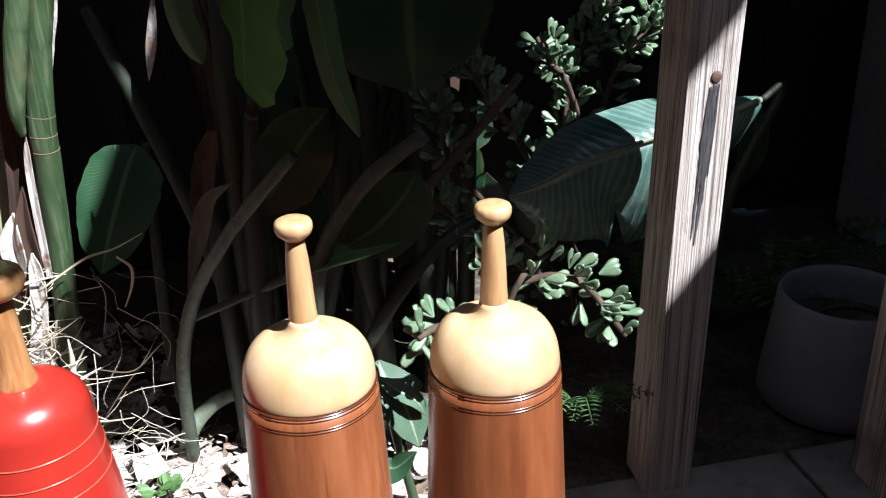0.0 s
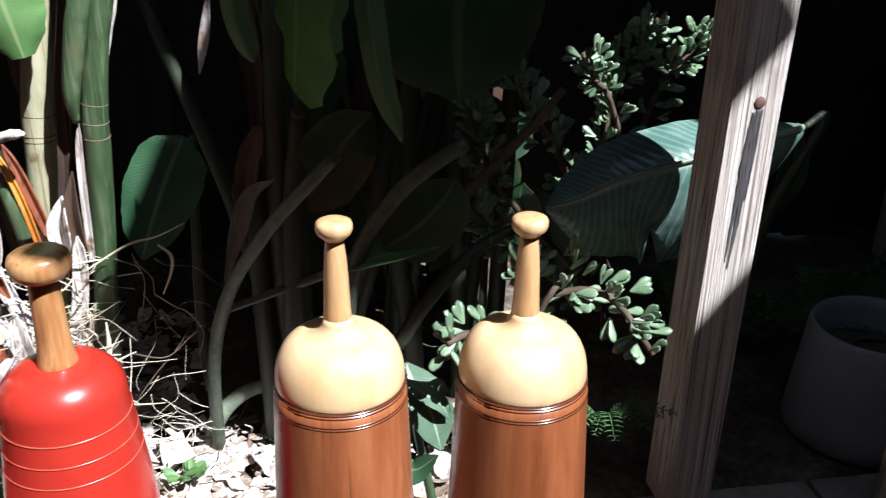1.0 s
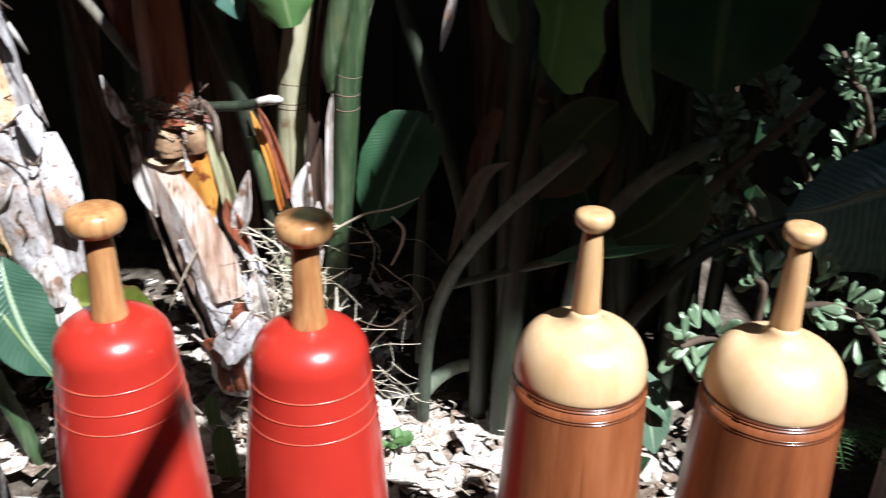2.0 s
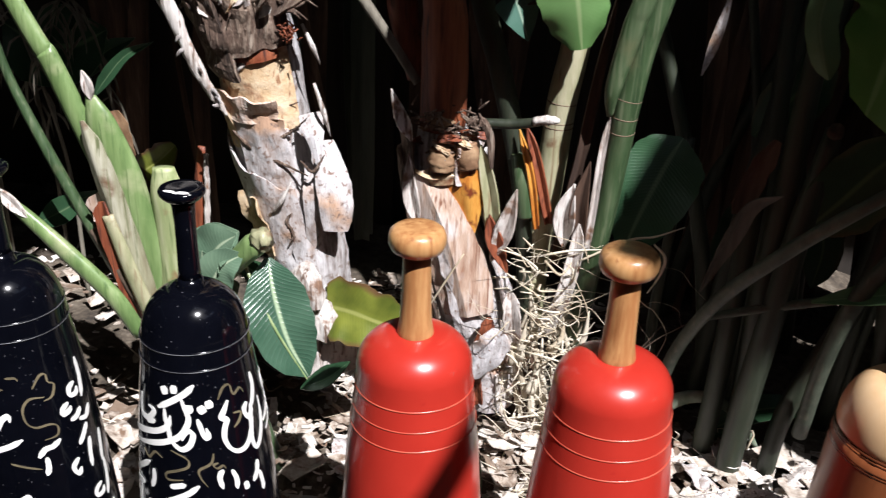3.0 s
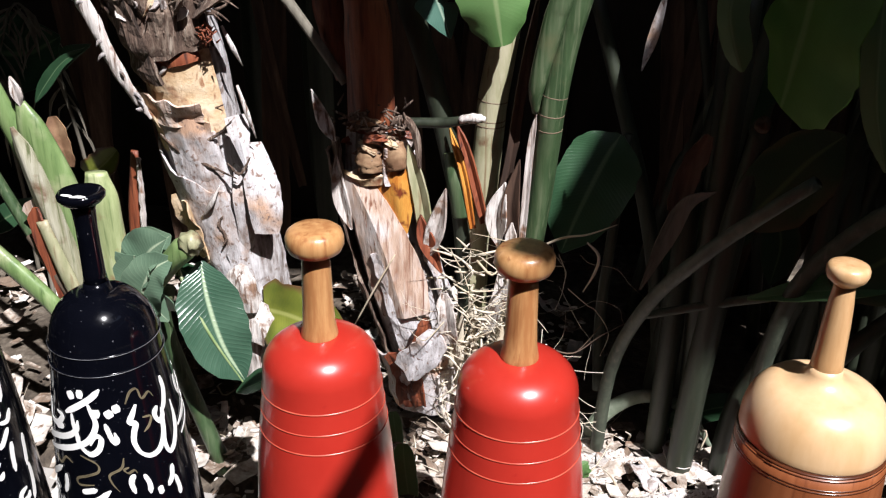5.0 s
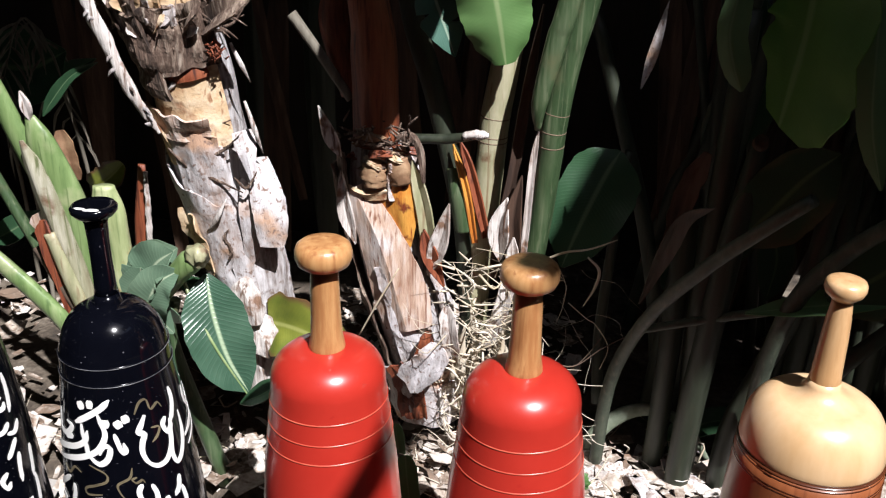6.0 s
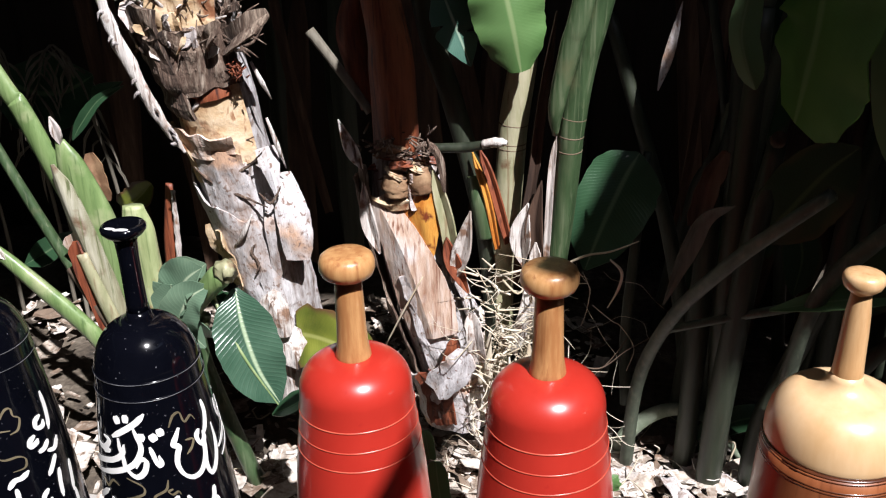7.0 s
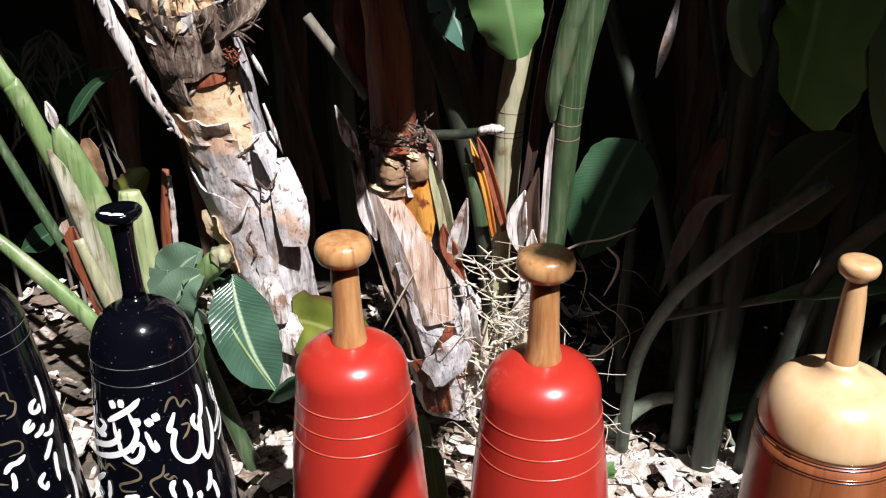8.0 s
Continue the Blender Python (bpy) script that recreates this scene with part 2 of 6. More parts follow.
M_LITTER = material("dry_leaf_litter", [(0.17, 0.12, 0.085), (0.44, 0.38, 0.32), (0.66, 0.62, 0.57)], rough=0.9, scale=70, bump=0.8, island=0.7,
                    spots=(50, (0.16, 0.10, 0.065), 0.58, 0.68))
M_STALK = material("green_stalk", [(0.022, 0.042, 0.018), (0.048, 0.084, 0.036), (0.095, 0.13, 0.068)], rough=0.38, scale=45, stretch=(2, 2, 0.2),
                   bump=0.3, spots=(18, (0.11, 0.12, 0.06), 0.57, 0.72), streak=(170, 0.03, (0.13, 0.16, 0.09), 0.55, 0.72))
# darkened copy of the green stalk, with the thicket's shade put into its colour
M_STALKSHADE = material("shaded_green_stalk", [(0.013, 0.017, 0.010), (0.026, 0.033, 0.020), (0.044, 0.052, 0.033)], rough=0.5, scale=45, stretch=(2, 2, 0.2), bump=0.3,
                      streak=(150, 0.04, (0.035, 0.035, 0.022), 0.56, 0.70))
# one stalk colour twice: pale as in sun, then darkened to carry the shade
M_ARCH = material("pale_bent_stalk", [(0.12, 0.15, 0.10), (0.20, 0.24, 0.17), (0.30, 0.34, 0.26)], rough=0.45, scale=50, bump=0.3)
M_BENTSHADE = material("shaded_grey_green_stalk", [(0.026, 0.033, 0.022), (0.05, 0.062, 0.042), (0.085, 0.10, 0.07)], rough=0.5, scale=50, bump=0.3, streak=(120, 0.3, (0.10, 0.10, 0.07), 0.56, 0.70))
M_CANE = material("yellow_green_cane", [(0.20, 0.21, 0.11), (0.34, 0.33, 0.20), (0.44, 0.41, 0.28)], rough=0.45, scale=45, stretch=(1.5, 1.5, 0.4), bump=0.3,
                  spots=(26, (0.17, 0.09, 0.05), 0.58, 0.68), streak=(170, 0.04, (0.22, 0.16, 0.09), 0.57, 0.70))
M_SHEATH = material("greenish_dry_sheath", [(0.16, 0.13, 0.075), (0.30, 0.29, 0.19), (0.46, 0.44, 0.34)], rough=0.6, scale=50, stretch=(2, 2, 0.25), bump=0.5,
                    spots=(22, (0.16, 0.09, 0.05), 0.57, 0.68), streak=(170, 0.04, (0.12, 0.14, 0.06), 0.54, 0.68))
M_STUMP = material("pale_green_stump", [(0.20, 0.25, 0.10), (0.33, 0.38, 0.18), (0.48, 0.50, 0.30)], rough=0.5, scale=40, stretch=(2, 2, 0.25), bump=0.4,
                   spots=(30, (0.26, 0.16, 0.08), 0.60, 0.70), streak=(150, 0.04, (0.17, 0.22, 0.09), 0.56, 0.70))
M_NODE = material("dry_node_ring", [(0.08, 0.05, 0.03), (0.24, 0.18, 0.12)], rough=0.8, scale=60, bump=0.4)
M_BLADE = material("light_green_blade", [(0.10, 0.17, 0.055), (0.19, 0.28, 0.105), (0.33, 0.40, 0.20)], rough=0.36, scale=30, stretch=(2, 2, 0.2), bump=0.25, trans=0.1,
                   spots=(14, (0.40, 0.42, 0.24), 0.55, 0.70), streak=(190, 0.03, (0.09, 0.15, 0.05), 0.56, 0.72))
M_JADE = material("jade_leaf", [(0.10, 0.16, 0.09), (0.19, 0.27, 0.16), (0.36, 0.44, 0.31)], rough=0.28, scale=40, bump=0.05, island=0.5, coat=0.4)
M_TWIG = material("thin_brown_stem", [(0.05, 0.032, 0.022), (0.13, 0.09, 0.06)], rough=0.85, scale=40, bump=0.5)
M_FERN = material("fern_green", [(0.04, 0.095, 0.028), (0.09, 0.18, 0.055)], rough=0.6, scale=30, bump=0.1, island=0.5)
# leaf green darkened to carry the shade of the thicket; browned margin is its own
L_DEEPSHADE = leaf_material("shaded_leaf", (0.010, 0.035, 0.014), (0.028, 0.075, 0.030), (0.07, 0.12, 0.05), veins=24, brown=0.25)
L_MID = leaf_material("green_leaf", (0.022, 0.06, 0.028), (0.05, 0.115, 0.055), (0.12, 0.19, 0.10), veins=22, rough=0.28, vein=0.14, bump=0.35)
L_BLUE = leaf_material("blue_green_leaf", (0.045, 0.115, 0.082), (0.13, 0.25, 0.195), (0.34, 0.46, 0.35), veins=20, rough=0.3, vein=0.13, bump=0.3)
L_PALE = leaf_material("pale_green_leaf", (0.085, 0.19, 0.055), (0.17, 0.30, 0.11), (0.26, 0.36, 0.16), veins=18, trans=0.3, vein=0.02, bump=0.12)
L_DUSTY = leaf_material("dusty_green_leaf", (0.10, 0.19, 0.085), (0.18, 0.29, 0.13), (0.21, 0.31, 0.16), veins=20, rough=0.5, trans=0.42)
L_BANANA = leaf_material("bluish_banana_leaf", (0.08, 0.16, 0.13), (0.33, 0.45, 0.40), (0.42, 0.52, 0.42), veins=17, rough=0.2, vein=0.40, bump=1.0)
L_HANG = leaf_material("green_hanging_leaf", (0.12, 0.27, 0.06), (0.20, 0.38, 0.10), (0.26, 0.42, 0.16), veins=20, rough=0.42, trans=0.5)
L_GLOSS = leaf_material("glossy_shoot_leaf", (0.026, 0.070, 0.042), (0.085, 0.160, 0.105), (0.36, 0.46, 0.30), veins=13, rough=0.22, vein=0.07, bump=0.6)
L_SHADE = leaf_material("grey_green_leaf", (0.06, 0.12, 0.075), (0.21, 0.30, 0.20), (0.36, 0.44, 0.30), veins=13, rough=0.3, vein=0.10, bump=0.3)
L_YELLOW = leaf_material("yellowing_leaf", (0.015, 0.05, 0.008), (0.36, 0.38, 0.06), (0.32, 0.34, 0.10), veins=14, trans=0.25, brown=1.0)


# ---- building ----
def thing(name, loc, label, category, group="", kind=""):
    ob = new(name)
    ob.location = loc
    ob.empty_display_size = 0.05
    return tagged(ob, label, category, group, kind)


def origin_of(ob):
    v = Vector((0, 0, 0))
    while ob:
        v += ob.location
        ob = ob.parent
    return v


def part(name, bm, mat, parent=None, label="", smooth=True, kind=""):
    """One bmesh, in world metres, as one mesh object under a thing or a part."""
    me = bpy.data.meshes.new(name)
    if parent:
        bmesh.ops.translate(bm, verts=bm.verts, vec=-origin_of(parent))
    bm.to_mesh(me)
    bm.free()
    me.materials.append(mat)
    if smooth:
        me.shade_smooth()
    ob = new(name, me)
    ob.parent = parent
    return tagged(ob, label, kind=kind)


def lathe(profile, centre, segs=48, wobble=0.0):
    """Turned shape: profile of (radius, height) from the bottom up."""
    bm = bmesh.new()
    rings = []
    for r, z in profile:
        ring = []
        for i in range(segs):
            a = 2 * math.pi * i / segs
            rr = r * (1 + wobble * math.sin(2 * a + z * 40))
            ring.append(bm.verts.new((centre[0] + rr * math.cos(a), centre[1] + rr * math.sin(a), centre[2] + z)))
        rings.append(ring)
    for a, b in zip(rings, rings[1:]):
        for i in range(segs):
            bm.faces.new((a[i], a[(i + 1) % segs], b[(i + 1) % segs], b[i]))
    bm.faces.new(reversed(rings[0]))
    bm.faces.new(rings[-1])
    return bm


def spline(points, n):
    """Points spaced along a smooth curve through the given ones."""
    p = [Vector(q) for q in points]
    if len(p) == 2:
        return [p[0].lerp(p[1], i / (n - 1)) for i in range(n)]
    ext = [2 * p[0] - p[1], *p, 2 * p[-1] - p[-2]]
    out = []
    for i in range(n):
        s = i / (n - 1) * (len(p) - 1)
        k = min(int(s), len(p) - 2)
        f = s - k
        a, b, c, d = ext[k:k + 4]
        out.append(0.5 * ((2 * b) + (c - a) * f + (2 * a - 5 * b + 4 * c - d) * f * f + (3 * b - a - 3 * c + d) * f ** 3))
    return out


def value(values, s):
    if isinstance(values, (int, float)):
        return values
    s *= len(values) - 1
    k = min(int(s), len(values) - 2)
    return values[k] + (values[k + 1] - values[k]) * (s - k)


def frames(pts, hint=(0, -1, 0)):
    """For each point of a path: along, side and face directions."""
    out = []
    for i, q in enumerate(pts):
        along = (pts[min(i + 1, len(pts) - 1)] - pts[max(i - 1, 0)]).normalized()
        side = along.cross(Vector(hint))
        if side.length < 1e-4:
            side = along.cross(Vector((1, 0, 0.2)))
        side.normalize()
        out.append((along, side, side.cross(along).normalized()))
    return out


def tube(points, radii, n=16, segs=10, rough=0.0, flat=1.0, hint=(0, -1, 0), bm=None, freq=30.0):
    """A stem along a smooth curve; radii along it; rough: uneven by that share; flat: squashed across."""
    bm = bm or bmesh.new()
    pts = spline(points, n)
    rings = []
    for i, (q, (al, si, fa)) in enumerate(zip(pts, frames(pts, hint))):
        r = value(radii, i / (n - 1))
        ring = []
        for k in range(segs):
            a = 2 * math.pi * k / segs
            rr = r
            off = si * math.cos(a) + fa * (math.sin(a) * flat)
            if rough:
                rr *= 1 + rough * noise.noise((q + off * 0.3 * r * freq) * freq * 0.35)
            ring.append(bm.verts.new(q + off * rr))
        rings.append(ring)
    for a, b in zip(rings, rings[1:]):
        for k in range(segs):
            bm.faces.new((a[k], a[(k + 1) % segs], b[(k + 1) % segs], b[k]))
    bm.faces.new(reversed(rings[0]))
    bm.faces.new(rings[-1])
    return bm


def skin(bm, grid, thick=0.0012, uvs=True):
    """Closes a grid of points into a sheet with real thickness; u along rows, v across."""
    rows, cols = len(grid), len(grid[0])
    nrm = []
    for i in range(rows):
        line = []
        for j in range(cols):
            du = grid[min(i + 1, rows - 1)][j] - grid[max(i - 1, 0)][j]
            dv = grid[i][min(j + 1, cols - 1)] - grid[i][max(j - 1, 0)]
            c = du.cross(dv)
            line.append(c.normalized() if c.length > 1e-9 else Vector((0, 0, 1)))
        nrm.append(line)
    uv = bm.loops.layers.uv.verify()
    top = [[bm.verts.new(grid[i][j] + nrm[i][j] * thick * 0.5) for j in range(cols)] for i in range(rows)]
    low = [[bm.verts.new(grid[i][j] - nrm[i][j] * thick * 0.5) for j in range(cols)] for i in range(rows)]

    def face(quad):
        f = bm.faces.new([v for v, _, _ in quad])
        for loop, (_, i, j) in zip(f.loops, quad):
            loop[uv].uv = (i / (rows - 1), j / (cols - 1))
        return f

    for i in range(rows - 1):
        for j in range(cols - 1):
            c = ((i, j), (i + 1, j), (i + 1, j + 1), (i, j + 1))
            face([(top[a][b], a, b) for a, b in c])
            face([(low[a][b], a, b) for a, b in reversed(c)])
    rim = [(i, 0) for i in range(rows)] + [(rows - 1, j) for j in range(1, cols)] + \
          [(i, cols - 1) for i in range(rows - 2, -1, -1)] + [(0, j) for j in range(cols - 2, 0, -1)]
    for (a, b), (c, d) in zip(rim, rim[1:] + rim[:1]):
        for e in face([(top[a][b], a, b), (low[a][b], a, b), (low[c][d], c, d), (top[c][d], c, d)]).edges:
            e.smooth = False
    return bm


SHAPES = {"paddle": (0.10, 0.62, 0.92, 1.0, 0.98, 0.86, 0.60, 0.05), "lance": (0.10, 0.5, 0.85, 1.0, 0.92, 0.7, 0.4, 0.03),
          "strap": (0.8, 0.95, 1.0, 1.0, 0.97, 0.9, 0.7, 0.1), "spoon": (0.15, 0.35, 0.62, 0.88, 1.0, 0.96, 0.72, 0.12),
          "round": (0.85, 0.93, 0.98, 1.0, 1.0, 0.98, 0.90, 0.72, 0.28),
          "wedge": (1.0, 1.0, 0.96, 0.88, 0.74, 0.55, 0.34, 0.10), "fan": (0.48, 0.55, 0.64, 0.74, 0.86, 0.96, 1.0, 0.85),
          "skew": (0.30, 0.62, 0.85, 1.0, 0.97, 0.95, 0.88, 0.66),
          "blunt": (0.85, 0.97, 1.0, 1.0, 1.0, 0.96, 0.82, 0.42),
          "torn": (0.7, 1.0, 0.9, 1.0, 0.85, 0.95, 0.7, 0.35)}


def leaf(points, width, face=(0, -1, 0.4), shape="paddle", fold=0.25, wave=0.03, thick=0.0014, n=26, cols=9, curl=0.0, seed=0.0,
         left=1.0, right=1.0, bm=None, tears=()):
    """A leaf blade along its midrib. face: where its upper side looks; fold: how far the halves lift; left, right: share of each half.
    tears: (place along, half, depth) of splits in the margin."""
    bm = bm or bmesh.new()
    pts = spline(points, n)
    grid = []
    for i, (q, (al, si, fa)) in enumerate(zip(pts, frames(pts, face))):
        s = i / (n - 1)
        w = width * 0.5 * value(SHAPES[shape], s)
        row = []
        for j in range(cols):
            v = 2 * j / (cols - 1) - 1
            reach = w * (left if v < 0 else right) * abs(v)
            for at, half, deep in tears:
                if half * v > 0 and abs(s - at) < 0.035:
                    reach *= 1 - deep * (1 - abs(s - at) / 0.035) * abs(v)
            sign = 1 if v >= 0 else -1
            lift = fold * reach + wave * w * math.sin(s * 17 + seed + sign) * abs(v) ** 1.5 - curl * reach * reach / max(w, 1e-4)
            jag = 0.06 * w * noise.noise(Vector((s * 14 + seed, v * 2, seed))) * abs(v)
            row.append(q + si * (sign * (reach + jag)) + fa * lift)
        grid.append(row)
    return skin(bm, grid, thick)


def shell(points, radii, s0, s1, a0, a1, lift=0.004, jag=0.3, thick=0.003, rows=12, cols=9, seed=0.0, flare=0.0, hint=(0, -1, 0), slant=0.0):
    """A torn sheath that wraps part of a trunk: from s0 to s1 along, a0 to a1 degrees round (90 faces the hint)."""
    pts = spline(points, 60)
    fr = frames(pts, hint)
    bm = bmesh.new()
    grid = []
    for i in range(rows):
        row = []
        for j in range(cols):
            v = j / (cols - 1)
            top = s1 + slant * (v - 0.5) + jag * (s1 - s0) * noise.noise(Vector((v * 5 + seed, seed * 3, 0.3)))
            low = s0 + jag * 0.6 * (s1 - s0) * noise.noise(Vector((v * 6 + seed, seed, 7.3)))
            s = min(0.999, max(0.0, low + (top - low) * i / (rows - 1)))
            k = min(int(s * 59), 58)
            f = s * 59 - k
            q = pts[k].lerp(pts[k + 1], f)
            al, si, fa = fr[k]
            side = 0.08 * jag * noise.noise(Vector((i * 0.5, seed, v * 2))) * (a1 - a0)
            a = radians(a0 + (a1 - a0) * v + side)
            u = i / (rows - 1)
            edge = abs(2 * v - 1) ** 3
            r = value(radii, s) + lift + flare * u * u + 0.5 * lift * edge + lift * 0.8 * noise.noise(q * 40 + Vector((seed, v * 4, 0)))
            row.append(q + (si * math.cos(a) + fa * math.sin(a)) * r)
        grid.append(row)
    return skin(bm, grid, thick)


def box(lo, hi, bevel=0.003, bm=None):
    bm = bm or bmesh.new()
    made = bmesh.ops.create_cube(bm, size=1.0)["verts"]
    for v in made:
        v.co = Vector([lo[k] + (v.co[k] + 0.5) * (hi[k] - lo[k]) for k in range(3)])
    if bevel:
        edges = list({e for v in made for e in v.link_edges})
        bmesh.ops.bevel(bm, geom=edges, offset=bevel, segments=2, affect="EDGES", profile=0.6)
    return bm


# ---- ground, paving, walls ----
def mound(x, y):
    """Debris heaped in front of the cut-back trunk."""
    return 0.085 * math.exp(-((x + 0.13) / 0.10) ** 2 - ((y - 0.33) / 0.065) ** 2)


def ground():
    bm = bmesh.new()
    xs = [-300, -60, -12, -4] + [-3 + 0.05 * i for i in range(121)] + [4, 12, 60, 300]
    ys = [-300, -60, -12, -4, -1] + [0.0 + 0.05 * i for i in range(33)] + [2, 4, 12, 60, 300]
    grid = [[bm.verts.new((x, y, -0.012 + mound(x, y) + (0.02 * noise.noise(Vector((x * 4, y * 4, 0))) + 0.012 * noise.noise(Vector((x * 15, y * 15, 3)))
                                           if 0.3 < y < 1.6 and abs(x) < 3 else -0.04) - 0.04 * min(1.0, max(0.0, (x - 0.55) * 4)))) for y in ys] for x in xs]
    for a, b in zip(grid, grid[1:]):
        for j in range(len(ys) - 1):
            bm.faces.new((a[j], b[j], b[j + 1], a[j + 1]))
    return tagged(part("ground", bm, M_SOIL), "dark soil bed with dry plant debris", "ground", kind="structure")


ground()
pavement = tagged(new("pavement"), "worn grey concrete slabs under the clubs", "paving", kind="structure")
edges_x = [-3.4, -2.5, -1.62, -0.73, 0.17, 1.065, 1.96, 2.9]
for i, (a, b) in enumerate(zip(edges_x, edges_x[1:])):
    for lo, hi in ((-2.9, -2.0), (-1.99, -1.1), (-1.09, -0.66), (-0.65, 0.285)):
        if hi > 0 and b < -0.7:
            hi = 0.44
        part("slab", box((a + 0.004, lo, -0.09), (b - 0.004, hi, -0.035), 0.005), M_CONC, pavement, smooth=False)


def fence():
    f = tagged(new("fence"), "board fence behind the plants, darkened for the deep shade", "fence", kind="structure")
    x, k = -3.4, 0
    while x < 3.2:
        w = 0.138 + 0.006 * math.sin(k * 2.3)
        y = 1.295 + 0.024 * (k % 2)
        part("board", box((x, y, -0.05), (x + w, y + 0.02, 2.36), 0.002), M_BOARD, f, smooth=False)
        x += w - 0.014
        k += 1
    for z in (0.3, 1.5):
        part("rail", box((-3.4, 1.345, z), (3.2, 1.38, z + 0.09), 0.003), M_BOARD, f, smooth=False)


fence()
side_wall = tagged(part("wall_side", box((1.71, 0.95, -0.03), (3.2, 1.12, 2.2), 0.006), M_STUCCO, smooth=False), "grey rendered garden wall in shade", "wall", kind="structure")
# left, right and rear walls are out of view, added to block stray sky light
left_screen = tagged(part("screen_left", box((-3.5, -3.0, -0.03), (-3.41, 1.29, 2.34), 0.004), M_BOARD, smooth=False), "unseen dark side screen added to keep sky light out", "fence", kind="structure")
right_screen = tagged(part("screen_right", box((3.2, -3.0, -0.03), (3.3, 1.29, 2.34), 0.004), M_BOARD, smooth=False), "unseen dark screen added on the right to keep sky light out", "fence", kind="structure")
rear_screen = tagged(part("screen_rear", box((-3.4, -3.2, -0.03), (3.2, -3.0, 2.5), 0.006), M_STUCCO, smooth=False), "unseen rendered wall added at the rear to close the place in", "wall", kind="structure")


# ---- pergola ----
def timber(lo, hi, step=0.0013, deep=0.0011, lean=0.0):
    """A sawn post with raised weathered grain: a ridged outline drawn up with a slow drift; lean: sideways per metre of height."""
    ring = []
    w, d = hi[0] - lo[0], hi[1] - lo[1]
    for ax, ay, bx, by in ((lo[0], lo[1], hi[0], lo[1]), (hi[0], lo[1], hi[0], hi[1]), (hi[0], hi[1], lo[0], hi[1]), (lo[0], hi[1], lo[0], lo[1])):
        n = int(max(abs(bx - ax), abs(by - ay)) / step)
        ring += [(ax + (bx - ax) * k / n, ay + (by - ay) * k / n, min(k, n - k)) for k in range(n)]
    cx, cy = lo[0] + w / 2, lo[1] + d / 2
    bm = bmesh.new()
    rows = []
    for i in range(31):
        z = lo[2] + (hi[2] - lo[2]) * i / 30
        row = []
        for k, (x, y, e) in enumerate(ring):
            g = noise.noise(Vector((x * 420 + 0.9 * math.sin(z * 3.1), y * 420, z * 1.3)))
            g = deep * (abs(g) - 0.5) - (0.0026 if e == 0 else 0.0009 if e == 1 else 0.0)
            row.append(bm.verts.new((x + lean * z + g * (x - cx) / w * 2, y + g * (y - cy) / d * 2, z)))
        rows.append(row)
    for a, b in zip(rows, rows[1:]):
        for k in range(len(ring)):
            m = (k + 1) % len(ring)
            bm.faces.new((a[k], a[m], b[m], b[k]))
    bm.faces.new(list(reversed(rows[0])))
    bm.faces.new(rows[-1])
    return bm


def pergola():
    p = thing("pergola", (0.832, 0.28, -0.035), "weathered timber pergola with unseen boards added overhead to shape the sun", "pergola")
    post = part("post", timber((0.795, 0.239, -0.035), (0.870, 0.324, 2.2), lean=0.020), M_POST, p, "weathered square post with a long check", smooth=False)
    knot = bmesh.new()
    bmesh.ops.create_uvsphere(knot, u_segments=14, v_segments=8, radius=0.0075)
    for v in knot.verts:
        v.co = Vector((0.850 + v.co.x, 0.2385 + v.co.y * 0.3, 0.634 + v.co.z * 1.15))
    part("knot", knot, M_KNOT, post)
    part("crack", tube([(0.8500, 0.2385, 0.625), (0.8461, 0.2385, 0.555), (0.8430, 0.2385, 0.473), (0.8387, 0.2385, 0.395)], (0.0034, 0.0052, 0.0036, 0.0006), flat=0.12, n=40, rough=0.5, freq=160), M_CRACK, post, "grey-black weather check")
    part("crack", tube([(0.8441, 0.2385, 0.621), (0.8396, 0.2385, 0.547), (0.8362, 0.2385, 0.473), (0.8333, 0.2385, 0.405)], (0.0026, 0.0042, 0.0026, 0.0006), flat=0.12, n=40, rough=0.5, freq=160), M_CRACK, post, "grey-black weather check")
    part("crack", tube([(0.8549, 0.2385, 0.625), (0.8526, 0.2385, 0.562), (0.8501, 0.2385, 0.497)], (0.0013, 0.0016, 0.0013, 0.0006), flat=0.12, n=40, rough=0.5, freq=160), M_CRACK, post, "grey-black weather check")
    part("post", box((1.140, 0.131, -0.035), (1.216, 0.216, 2.2), 0.004), M_POST, p, smooth=False)
    part("post", box((-1.75, 0.20, -0.035), (-1.67, 0.285, 2.2), 0.004), M_POST, p, smooth=False)
    part("beam", box((-1.9, 0.215, 2.202), (2.2, 0.27, 2.34), 0.004), M_POST, p, smooth=False)
    for x, y, length, width, turn in SHADE_BOARDS:
        bm = box((x, min(y, y + width), 2.36), (x + length, max(y, y + width), 2.385), 0.002)
        bmesh.ops.rotate(bm, verts=bm.verts, cent=(x, y, 2.36), matrix=Matrix.Rotation(radians(turn), 3, "Z"))
        part("shade_board", bm, M_BOARD, p, smooth=False)


# unseen boards added overhead to cast the shadows below; gaps let the sun through
SHADE_BOARDS = [(0.945, -0.84, 0.590, 3.0, 0), (1.95, -1.49, 1.25, 3.6, 0), (-3.4, -0.36, 4.34, 2.5, 0), (-3.4, -3.0, 6.6, 1.5, 0),
        (-3.4, -1.49, 3.25, 1.12, 0), (1.580, -0.916, 0.235, 0.13, 65), (1.52, -1.58, 1.2, -0.5, 65),
        (0.815, -1.383, 0.22, -0.032, 88), (0.852, -1.045, 0.11, -0.045, 74), (1.53, -0.05, 0.44, 2.4, 0)]
pergola()


